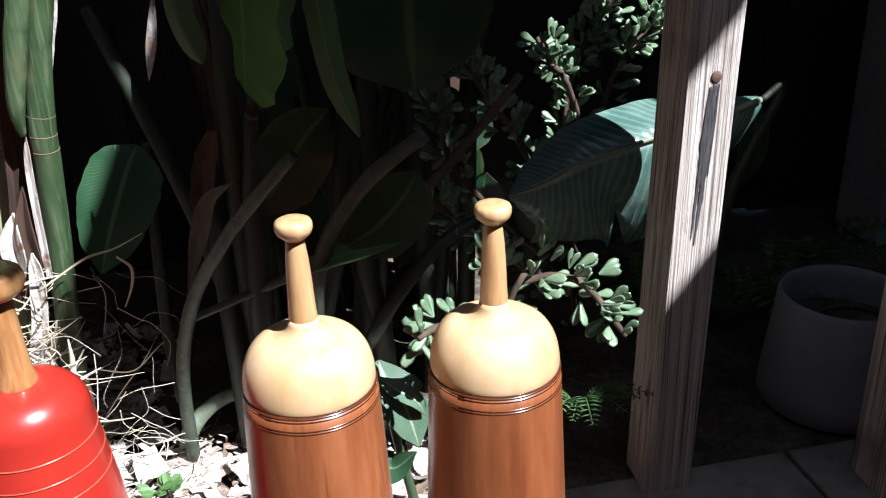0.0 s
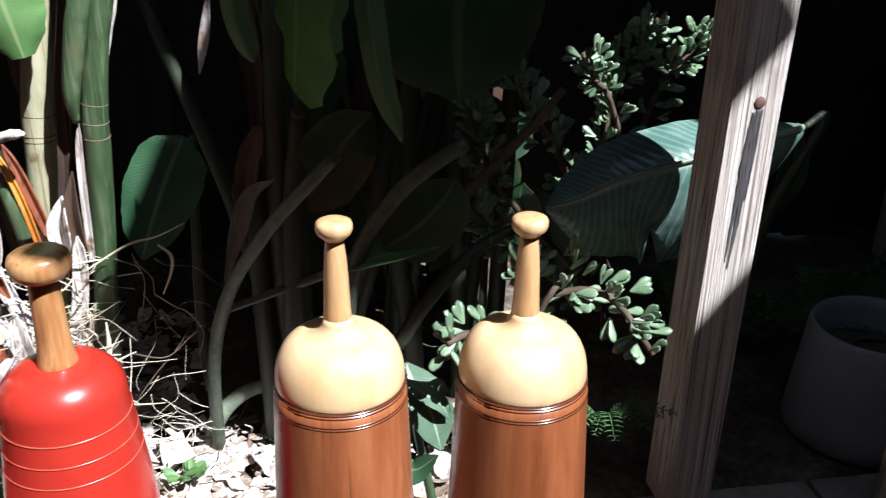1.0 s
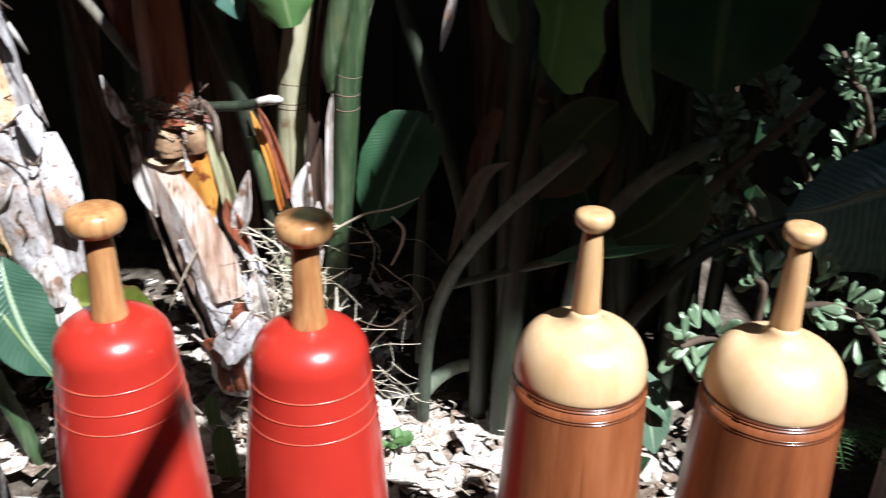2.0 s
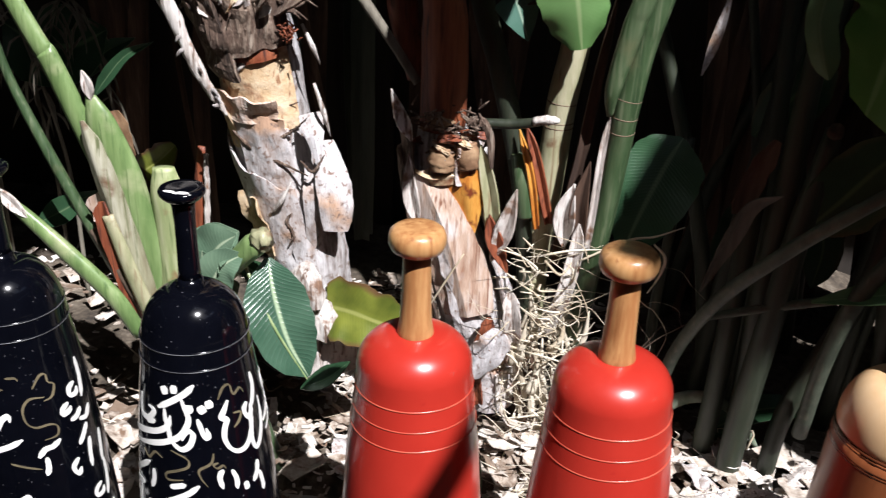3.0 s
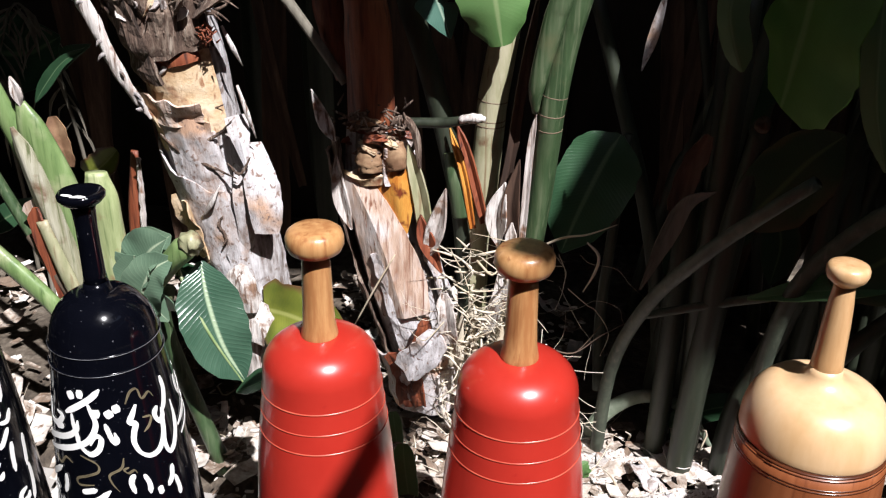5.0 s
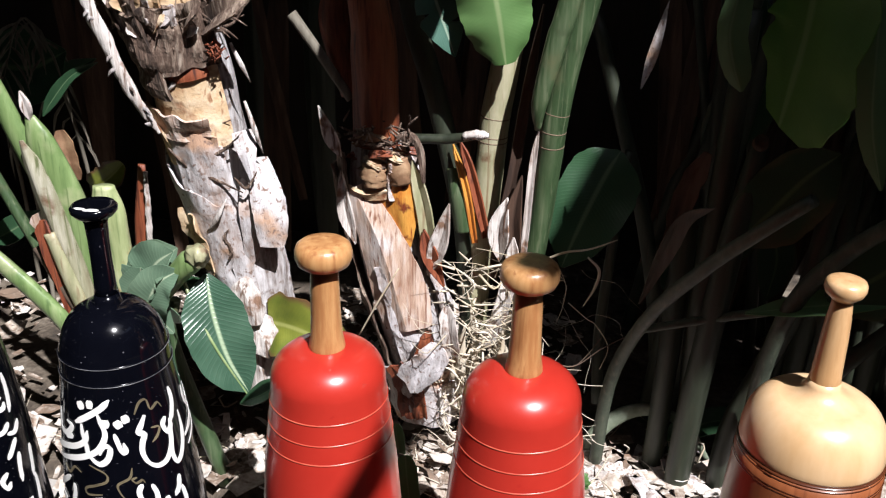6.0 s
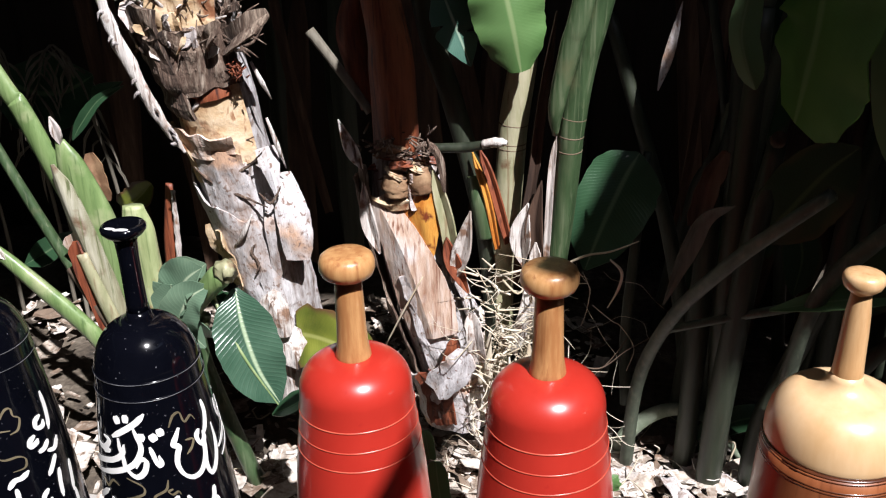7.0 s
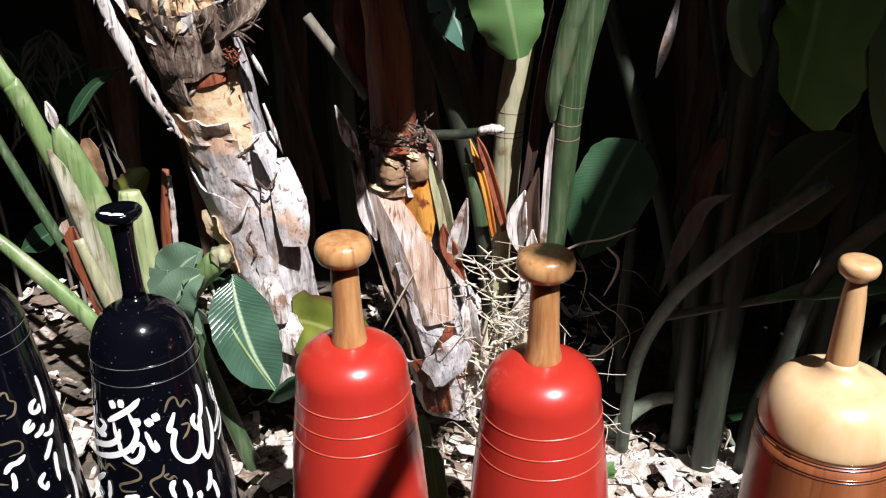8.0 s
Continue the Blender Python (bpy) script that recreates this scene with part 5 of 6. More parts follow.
    part("broad_leaf", leaf([(0.246, 0.376, 0.460), (0.281, 0.367, 0.511), (0.317, 0.358, 0.568), (0.353, 0.358, 0.604)], 0.105, (0, -1, 0.1), "paddle", fold=0.2, seed=8), L_DEEPSHADE, t, "shade-darkened leaf with browned edge")
    part("broad_leaf", leaf([(0.362, 0.321, 0.420), (0.401, 0.316, 0.445), (0.440, 0.312, 0.486), (0.462, 0.316, 0.520)], 0.105, (0, -1, 0.2), "paddle", fold=0.15, seed=9), L_DEEPSHADE, t, "shade-darkened leaf with browned edge")
    # bent leaf stalk at the ground
    part("bent_stalk", tube([(0.080, 0.470, -0.005), (0.090, 0.475, 0.048), (0.124, 0.480, 0.088), (0.166, 0.490, 0.102), (0.210, 0.495, 0.092), (0.246, 0.500, 0.061), (0.280, 0.500, 0.010)], (0.014, 0.0145, 0.0135, 0.012, 0.010, 0.008, 0.004), n=40, segs=12, flat=0.6), M_ARCH, t, "arched bent leaf stalk")
    part("low_leaf", leaf([(0.212, 0.516, 0.027), (0.273, 0.495, 0.089), (0.350, 0.482, 0.112)], 0.05, (0, -0.5, 1), "strap", fold=0.2), L_MID, t)
    rnd = random.Random(21)
    for i in range(46):
        x = rnd.uniform(0.14, 0.62)
        y = rnd.uniform(0.58, 1.15)
        lean = rnd.uniform(-0.22, 0.22)
        top = rnd.uniform(0.7, 1.2)
        r = rnd.uniform(0.008, 0.02)
        if i % 3 == 0:
            y = 0.98 + 0.2 * rnd.random()
            part("dry_frond", leaf([(x, y, -0.01), (x + lean * 0.4, y - 0.02, top * 0.4), (x + lean, y, top)], rnd.uniform(0.03, 0.07), (0.2, -1, 0), "strap", fold=0.5, seed=i), M_DRY, t)
        else:
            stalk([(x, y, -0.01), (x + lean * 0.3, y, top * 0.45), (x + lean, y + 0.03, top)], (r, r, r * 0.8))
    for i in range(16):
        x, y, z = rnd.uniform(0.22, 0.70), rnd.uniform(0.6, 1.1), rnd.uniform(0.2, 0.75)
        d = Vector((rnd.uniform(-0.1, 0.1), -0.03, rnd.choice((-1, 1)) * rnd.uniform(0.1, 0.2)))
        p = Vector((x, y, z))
        part("back_leaf", leaf([p, p + d * 0.5 + Vector((0.02, 0, 0)), p + d], rnd.uniform(0.06, 0.11), (rnd.uniform(-0.4, 0.4), -1, 0.2), "paddle", seed=i), L_DEEPSHADE, t)


thicket()


def dead_fronds():
    t = thing("dry_frond_bundle", (0.062, 0.580, -0.010), "red-brown dead fronds hanging between the stems", "dead fronds")
    rnd = random.Random(3)
    for i in range(16):
        x, y = rnd.uniform(-1.2, -0.15), rnd.uniform(0.95, 1.2)
        lean = rnd.uniform(-0.14, 0.10)
        top = rnd.uniform(0.6, 1.1)
        part("frond", leaf([(x, y, rnd.uniform(-0.01, 0.2)), (x + lean * 0.5, y - 0.02, top * 0.55), (x + lean, y, top)], rnd.uniform(0.02, 0.06), (rnd.uniform(-0.6, 0.6), -1, 0), "strap", fold=0.6, seed=i), (M_DRY, M_DRY, M_STALKSHADE, M_DRY)[i % 4], t)
    part("pale_strip", leaf([(0.106, 0.600, 0.608), (0.120, 0.600, 0.671), (0.133, 0.600, 0.743)], 0.016, shape="lance", fold=0.4), M_FLAP, t)


dead_fronds()


def dim_fronds():
    """Fine drooping dry leaflets on long stems in the shade behind the sunlit clump."""
    t = thing("dry_frond_bundle", (-1.25, 0.80, -0.01), "dim grey drooping fronds in the shade behind the clump", "dead fronds")
    rnd = random.Random(63)
    for k in range(5):
        x, y = -1.42 + 0.10 * k, 0.74 + 0.05 * (k % 3)
        top = Vector((x + rnd.uniform(-0.05, 0.05), y - 0.06, rnd.uniform(0.62, 0.80)))
        pts = spline([(x + 0.05, y, -0.01), (x + 0.04, y, 0.35), top, top + Vector((rnd.uniform(-0.06, 0.06), -0.08, -0.10))], 30)
        bm = tube(pts, (0.005, 0.004, 0.0025, 0.001), n=30, segs=6)
        for i in range(11, 30):
            for e in (-1, 1):
                d = Vector((e * rnd.uniform(0.02, 0.05), rnd.uniform(-0.03, 0.01), -rnd.uniform(0.04, 0.11)))
                leaf([pts[i], pts[i] + d * 0.5 + Vector((e * 0.008, 0, 0.006)), pts[i] + d], rnd.uniform(0.004, 0.008), (0.2, -1, 0.2), "lance", fold=0.3, n=5, cols=3, bm=bm)
        part("frond", bm, M_FROND, t, kind="stuff")


dim_fronds()


# ---- jade plants, broad leaf, ferns ----
def jade_leaf(bm, p, d, up, size):
    """One plump spoon-shaped leaf."""
    d = d.normalized()
    side = d.cross(up)
    if side.length < 1e-3:
        side = d.cross(Vector((1, 0, 0)))
    side.normalize()
    nrm = side.cross(d)
    rings = []
    for s, w, h in ((0.0, 0.05, 0.04), (0.35, 0.14, 0.045), (0.66, 0.215, 0.045), (0.87, 0.165, 0.04)):
        c = p + d * size * s + nrm * size * 0.10 * s * s
        rings.append([bm.verts.new(c + side * (size * w * math.cos(a)) + nrm * (size * h * math.sin(a))) for a in [k * math.pi / 3 for k in range(6)]])
    for a, b in zip(rings, rings[1:]):
        for k in range(6):
            bm.faces.new((a[k], a[(k + 1) % 6], b[(k + 1) % 6], b[k]))
    tip = bm.verts.new(p + d * size + nrm * size * 0.10)
    for k in range(6):
        bm.faces.new((rings[-1][k], rings[-1][(k + 1) % 6], tip))


def jade(name_label, base, branches, sizes, seed):
    t = thing("jade_plant", base, name_label, "succulent plant", "jade plants")
    rnd = random.Random(seed)
    for pts, count in branches:
        br = part("branch", tube(pts, (0.006, 0.005, 0.004), n=12, segs=8, rough=0.1), M_TWIG, t)
        p = spline(pts, 30)
        for _ in range(count):
            k = int(29 * rnd.random() ** 0.6)
            al = (p[min(k + 1, 29)] - p[max(k - 1, 0)]).normalized()
            a = rnd.uniform(0, 6.28)
            sid = al.orthogonal().normalized()
            out = (sid * math.cos(a) + al.cross(sid) * math.sin(a))
            tw = p[k] + out * rnd.uniform(0.0, 0.025)
            for e in range(rnd.choice((2, 2, 3))):
                bm = bmesh.new()
                d = out + al * rnd.uniform(0.1, 0.9) + Vector((rnd.uniform(-0.7, 0.7), rnd.uniform(-0.7, 0.4), rnd.uniform(-0.3, 0.7)))
                jade_leaf(bm, tw, d, Vector((rnd.uniform(-0.6, 0.6), -0.7, rnd.uniform(0.3, 1.0))), rnd.uniform(*sizes))
                part("leaf", bm, M_JADE, br)


jade("low jade branch with plump grey-green leaves", (0.519, 0.300, -0.010),
     [([(0.519, 0.300, 0.000), (0.548, 0.268, 0.237), (0.578, 0.229, 0.375), (0.627, 0.247, 0.406)], 27), ([(0.580, 0.238, 0.371), (0.628, 0.220, 0.386), (0.666, 0.192, 0.374), (0.706, 0.155, 0.315)], 30),
      ([(0.532, 0.192, 0.345), (0.457, 0.137, 0.380), (0.419, 0.118, 0.377)], 17), ([(0.548, 0.268, 0.237), (0.550, 0.247, 0.384), (0.539, 0.256, 0.402)], 6)], (0.024, 0.040), 4)
jade("tall jade bush half in shade", (0.849, 0.720, -0.010),
     [([(0.849, 0.720, 0.000), (0.766, 0.580, 0.451), (0.802, 0.620, 0.583), (0.863, 0.640, 0.671)], 75), ([(0.845, 0.704, 0.164), (0.675, 0.542, 0.466), (0.623, 0.580, 0.551), (0.596, 0.600, 0.602)], 70),
      ([(0.841, 0.688, 0.268), (0.849, 0.600, 0.531), (0.921, 0.620, 0.619), (0.953, 0.620, 0.655)], 66), ([(0.795, 0.644, 0.161), (0.583, 0.486, 0.413), (0.538, 0.514, 0.498), (0.527, 0.523, 0.568)], 56),
      ([(0.797, 0.652, 0.108), (0.607, 0.450, 0.330), (0.549, 0.450, 0.381), (0.502, 0.450, 0.430)], 46), ([(0.890, 0.688, 0.268), (0.759, 0.542, 0.549), (0.726, 0.542, 0.595), (0.709, 0.560, 0.635)], 44)], (0.019, 0.036), 6)


def banana_leaf():
    t = thing("banana_leaf_plant", (0.988, 0.500, -0.010), "broad blue-green banana leaf with torn margin, partly sunlit", "plant")
    part("blade", leaf([(1.041, 0.440, 0.534), (0.940, 0.420, 0.515), (0.852, 0.400, 0.505), (0.740, 0.400, 0.478), (0.672, 0.410, 0.446), (0.621, 0.420, 0.427)], 0.215, (0.05, -1, 0.55), "paddle", fold=-0.05, curl=0.75, wave=0.06, n=70, cols=17,
                       left=1.35, right=0.62, tears=((0.40, -1, 0.85), (0.30, -1, 0.8), (0.14, 1, 0.7), (0.55, -1, 0.4)), seed=3), L_BANANA, t)
    part("midrib", tube([(1.038, 0.436, 0.536), (0.938, 0.416, 0.517), (0.850, 0.396, 0.506), (0.738, 0.396, 0.480), (0.670, 0.406, 0.447), (0.626, 0.418, 0.430)], (0.005, 0.0045, 0.004, 0.0032, 0.002, 0.001), n=30, segs=8), M_ARCH, t)
    part("stalk", tube([(0.988, 0.500, -0.010), (1.027, 0.490, 0.339), (1.081, 0.450, 0.540), (1.041, 0.440, 0.534)], (0.012, 0.011, 0.008, 0.005), n=20, segs=9), M_STALKSHADE, t)
    part("blade", leaf([(1.059, 0.500, 0.366), (1.053, 0.470, 0.457), (1.042, 0.460, 0.537)], 0.05, (-0.2, -1, 0.2), "lance", fold=0.3, seed=8), L_DEEPSHADE, t)


banana_leaf()


def fern(base, fronds, label, seed, size):
    t = thing("fern", base, label, "fern", "ferns")
    rnd = random.Random(seed)
    for k in range(fronds):
        a = rnd.uniform(0, 6.28)
        ln = size * rnd.uniform(0.7, 1.2)
        d = Vector((math.cos(a), math.sin(a) * 0.7 - 0.3, 0))
        b = Vector(base)
        pts = spline([b, b + d * ln * 0.4 + Vector((0, 0, ln * 0.5)), b + d * ln + Vector((0, 0, ln * 0.45))], 14)
        bm = tube(pts, (0.0012, 0.0008), n=14, segs=4)
        fr = frames(pts, (0, 0, 1))
        for i in range(2, 14):
            w = ln * 0.20 * math.sin(math.pi * (i + 1) / 16)
            for s in (-1, 1):
                c = pts[i]
                si, al = fr[i][1] * s, fr[i][0]
                v = [bm.verts.new(c), bm.verts.new(c + si * w * 0.5 + al * w * 0.22 + Vector((0, 0, 0.002))), bm.verts.new(c + si * w + al * w * 0.25), bm.verts.new(c + si * w * 0.5 - al * w * 0.12)]
                u = [bm.verts.new(q.co - Vector((0, 0, 0.0008))) for q in v]
                bm.faces.new(v)
                bm.faces.new(reversed(u))
                for e in range(4):
                    bm.faces.new((v[e], u[e], u[(e + 1) % 4], v[(e + 1) % 4]))
        part("frond", bm, M_FERN, t)


fern((0.690, 0.275, 0.120), 11, "small dark fern beside the post", 2, 0.085)
for i, b in enumerate(((1.150, 0.660, 0.000), (1.300, 0.720, 0.000), (1.421, 0.800, 0.000), (1.020, 0.780, 0.000))):
    fern(b, 9, "dim green fern in shade behind the pot", 20 + i, 0.20)


def small_banana():
    t = thing("banana_shoot", (0.429, 0.240, -0.010), "young banana shoot with pale drooping leaves between the clubs", "plant")
    part("leaf", leaf([(0.376, 0.220, 0.267), (0.399, 0.200, 0.255), (0.424, 0.190, 0.239), (0.436, 0.190, 0.215)], 0.03, (0, -0.6, 1), "lance", fold=0.3), L_SHADE, t)
    part("leaf", leaf([(0.382, 0.240, 0.279), (0.393, 0.210, 0.250), (0.410, 0.200, 0.226), (0.425, 0.190, 0.165)], 0.075, (0.2, -1, 0.4), "paddle", fold=0.2, tears=((0.5, 1, 0.6), (0.65, -1, 0.6))), L_SHADE, t)
    part("leaf", leaf([(0.349, 0.220, 0.157), (0.385, 0.200, 0.127), (0.421, 0.190, 0.156)], 0.05, (0, -0.6, 1), "lance", fold=0.2), L_MID, t)
    part("stalk", tube([(0.429, 0.240, -0.010), (0.400, 0.240, 0.150), (0.382, 0.240, 0.279)], (0.008, 0.006, 0.004), n=10, segs=8), M_STALK, t)


small_banana()


# ---- sunlit plants beside the leaning trunk ----
def left_clump():
    t = thing("bird_of_paradise", (-0.654, 0.360, -0.010), "sunlit clump of thick green leaf stalks, some cut and browned", "plant")
    part("blade", tube([(-0.708, 0.310, 0.413), (-0.736, 0.305, 0.490), (-0.758, 0.300, 0.555), (-0.791, 0.300, 0.639), (-0.829, 0.300, 0.710), (-1.094, 0.320, 1.225)], (0.018, 0.018, 0.017, 0.016, 0.014, 0.01), n=34, segs=12, flat=0.6), M_BLADE, t)
    part("blade", tube([(-0.682, 0.312, 0.256), (-0.682, 0.305, 0.354), (-0.701, 0.300, 0.469), (-0.722, 0.295, 0.552), (-0.733, 0.295, 0.590)], (0.024, 0.030, 0.031, 0.023, 0.008), n=34, segs=12, flat=0.5), M_BLADE, t)
    part("white_tip", leaf([(-0.730, 0.292, 0.585), (-0.732, 0.290, 0.607), (-0.738, 0.290, 0.627)], 0.016, shape="lance", fold=0.3, thick=0.004), M_WHITEDRY, t, "bleached dry leaf tip")
    part("sheath", leaf([(-0.675, 0.281, 0.263), (-0.702, 0.275, 0.393), (-0.721, 0.270, 0.487), (-0.739, 0.275, 0.560)], 0.042, (-0.2, -1, 0), "strap", fold=-0.5, thick=0.004), M_SHEATH, t, "dry brown-edged sheath")
    part("sheath", leaf([(-0.691, 0.282, 0.251), (-0.719, 0.270, 0.402), (-0.722, 0.270, 0.444)], 0.026, (0, -1, 0), "torn", fold=0.5, thick=0.003), M_RUST, t)
    part("stump", tube([(-0.645, 0.312, 0.251), (-0.640, 0.310, 0.357), (-0.639, 0.305, 0.447), (-0.641, 0.305, 0.491)], (0.026, 0.028, 0.026, 0.017), n=24, segs=12, rough=0.14, flat=0.6), M_STUMP, t, "pale cut stalk stump")
    part("thin_stalk", tube([(-0.717, 0.323, 0.245), (-0.766, 0.320, 0.356), (-0.821, 0.320, 0.476), (-0.868, 0.320, 0.592), (-0.884, 0.320, 0.665)], (0.009, 0.009, 0.0085, 0.007, 0.005), n=26, segs=8), M_STALK, t)
    part("yellow_stalk", tube([(-0.669, 0.271, 0.270), (-0.689, 0.265, 0.345), (-0.713, 0.265, 0.426)], (0.013, 0.012, 0.009), n=18, segs=9, flat=0.6), M_CANE, t, "yellowing stalk")
    part("front_stalk", tube([(-0.677, 0.253, 0.241), (-0.710, 0.245, 0.307), (-0.771, 0.240, 0.374), (-0.824, 0.240, 0.424), (-0.847, 0.240, 0.442)], (0.013, 0.0145, 0.014, 0.011, 0.008), n=26, segs=10, flat=0.7), M_BLADE, t)
    part("white_tip", leaf([(-0.817, 0.235, 0.422), (-0.842, 0.235, 0.447), (-0.861, 0.235, 0.465)], 0.018, shape="lance", fold=0.4, thick=0.004), M_WHITEDRY, t)
    part("dark_stalk", tube([(-0.683, 0.281, 0.272), (-0.719, 0.280, 0.343), (-0.754, 0.290, 0.389)], (0.010, 0.010, 0.008), n=14, segs=8), M_TWIG, t)
    part("back_leaf", leaf([(-0.923, 0.400, 0.330), (-0.868, 0.400, 0.362), (-0.809, 0.400, 0.400)], 0.045, (0, -1, 0.4), "lance", fold=0.3), L_MID, t)
    part("back_leaf", leaf([(-1.076, 0.830, 0.440), (-1.018, 0.830, 0.502), (-0.947, 0.830, 0.539)], 0.045, (0, -1, 0.3), "lance", fold=0.3), L_MID, t)
    part("bract", leaf([(-0.709, 0.320, 0.453), (-0.713, 0.320, 0.495), (-0.721, 0.320, 0.536)], 0.03, (0.3, -1, 0), "lance", fold=0.5), M_ORANGE, t, "orange dry bract")
    pod = part("dry_stalk", tube([(-0.618, 0.340, 0.299), (-0.608, 0.340, 0.420), (-0.597, 0.340, 0.515)], (0.013, 0.0125, 0.006), n=20, segs=9, flat=0.5), M_RUST, t, "upright dry ribbed stalk")
    part("grey_edge", tube([(-0.602, 0.330, 0.306), (-0.591, 0.330, 0.427), (-0.587, 0.330, 0.508)], (0.004, 0.005, 0.003), n=20, segs=6, rough=0.7, freq=200), M_WHITEDRY, pod)
    part("back_leaf", leaf([(-0.820, 0.450, 0.539), (-0.799, 0.450, 0.566), (-0.760, 0.450, 0.607), (-0.712, 0.450, 0.632)], 0.022, (0.1, -1, 0.3), "lance", fold=0.4, seed=2), L_MID, t, "curved blue-green blade")
    part("back_leaf", leaf([(-1.168, 0.750, 0.567), (-1.102, 0.750, 0.534), (-1.028, 0.750, 0.536), (-0.959, 0.750, 0.570)], 0.16, (0.3, -1, 0.5), "paddle", fold=0.1, seed=6), L_MID, t, "broad ribbed shaded leaf")
    part("dry_leaf", leaf([(-0.755, 0.460, 0.418), (-0.725, 0.460, 0.440), (-0.698, 0.460, 0.466)], 0.05, (0.1, -1, 0.3), "torn", fold=0.4, seed=7), L_YELLOW, t, "withered yellow-brown leaf")
    part("dry_leaf", leaf([(-0.750, 0.400, 0.456), (-0.755, 0.400, 0.499), (-0.760, 0.400, 0.536)], 0.035, (0.3, -1, 0.1), "torn", fold=0.5, seed=8), M_STUB, t, "curled brown sheath")
    part("dry_leaf", leaf([(-0.757, 0.300, 0.411), (-0.722, 0.300, 0.432), (-0.706, 0.300, 0.410)], 0.04, (0.1, -1, 0.4), "torn", fold=0.5, seed=9), M_FAN, t, "curled tan husk")


left_clump()


def shoot():
    t = thing("banana_shoot", (-0.493, 0.300, -0.010), "young glossy banana shoot with broad leaf and rolled bud", "plant")
    part("broad_leaf", leaf([(-0.481, 0.275, 0.382), (-0.465, 0.252, 0.333), (-0.442, 0.238, 0.271), (-0.415, 0.24, 0.215)], 0.092, (0.42, -1, 0.88), "paddle", fold=0.22, wave=0.05, n=34, cols=13, seed=5), L_GLOSS, t, "glossy leaf with pale midrib")
    part("midrib", tube([(-0.519, 0.272, 0.385), (-0.491, 0.247, 0.344), (-0.455, 0.232, 0.286), (-0.411, 0.238, 0.202)], (0.003, 0.0025, 0.0022, 0.0012), n=24, segs=6), M_BLADE, t)
    part("side_leaf", leaf([(-0.544, 0.300, 0.365), (-0.478, 0.300, 0.310), (-0.438, 0.300, 0.199)], 0.05, (0.6, -1, 0.2), "lance", fold=0.3), L_MID, t)
    part("side_leaf", leaf([(-0.586, 0.280, 0.333), (-0.562, 0.275, 0.383), (-0.524, 0.280, 0.416)], 0.075, (-0.2, -1, 0.4), "paddle", fold=0.35, wave=0.08), L_SHADE, t)
    part("side_leaf", leaf([(-0.545, 0.270, 0.297), (-0.567, 0.250, 0.350), (-0.567, 0.250, 0.394)], 0.07, (-0.2, -1, 0.3), "torn", fold=0.25, tears=((0.5, 1, 0.8),)), L_SHADE, t)
    part("side_leaf", leaf([(-0.528, 0.250, 0.293), (-0.551, 0.230, 0.337), (-0.571, 0.220, 0.339)], 0.045, (0, -0.7, 1), "lance", fold=0.25), L_SHADE, t)
    part("rolled_bud", tube([(-0.546, 0.260, 0.343), (-0.514, 0.250, 0.388), (-0.486, 0.245, 0.417), (-0.474, 0.245, 0.426)], (0.010, 0.016, 0.017, 0.010), n=18, segs=12, rough=0.15, freq=80), M_BLADE, t, "rolled pale bud")
    part("bud_rim", tube([(-0.480, 0.243, 0.423), (-0.469, 0.240, 0.431), (-0.462, 0.240, 0.435)], (0.016, 0.014, 0.006), n=8, segs=10, rough=0.6, freq=160), M_CANE, t)
    part("low_leaf", leaf([(-0.420, 0.220, 0.207), (-0.376, 0.210, 0.238), (-0.344, 0.210, 0.270)], 0.035, (0, -0.6, 1), "lance", fold=0.4), L_MID, t)
    part("stalk", tube([(-0.493, 0.300, -0.010), (-0.556, 0.290, 0.247), (-0.538, 0.280, 0.330)], (0.014, 0.012, 0.010), n=12, segs=9), M_STALK, t)
    part("yellow_leaf", leaf([(-0.406, 0.310, 0.295), (-0.368, 0.300, 0.296), (-0.325, 0.295, 0.287), (-0.287, 0.300, 0.276)], 0.098, (0.05, -1, 0.35), "torn", fold=0.2, wave=0.08, seed=3), L_YELLOW, t, "yellow-green leaf with browned torn edge")
    part("side_leaf", leaf([(-0.571, 0.250, 0.336), (-0.560, 0.250, 0.374), (-0.541, 0.250, 0.404), (-0.514, 0.250, 0.425)], 0.075, (-0.35, -1, 0.5), "paddle", fold=0.45, wave=0.10, n=30, cols=11, seed=9, tears=((0.6, 1, 0.8), (0.42, -1, 0.5))), L_SHADE, t, "grey-green torn leaf")
    part("side_leaf", leaf([(-0.545, 0.235, 0.300), (-0.548, 0.225, 0.345), (-0.530, 0.225, 0.385), (-0.500, 0.235, 0.405)], 0.060, (0.3, -1, 0.5), "paddle", fold=0.40, wave=0.10, n=30, cols=11, seed=12), L_SHADE, t, "grey-green torn leaf")


shoot()


def weed(base, n, seed, size):
    t = thing("small_weed", base, "small bright green seedling in the litter", "weed", "seedlings")
    rnd = random.Random(seed)
    b = Vector(base)
    for k in range(n):
        a = 6.28 * k / n + rnd.uniform(-0.3, 0.3)
        d = Vector((math.cos(a), math.sin(a), rnd.uniform(0.2, 0.7)))
        p = b + Vector((rnd.uniform(-1, 1) * size * 0.5, rnd.uniform(-1, 1) * size * 0.3, size * 0.4))
        part("leaf", leaf([p, p + d * size * 0.5, p + d * size], size * 0.5, (0, -0.5, 1), "spoon", fold=0.2, n=8, cols=5), L_PALE, t)


weed((0.056, 0.330, 0.045), 13, 1, 0.026)
weed((-0.280, 0.330, 0.080), 7, 2, 0.02)


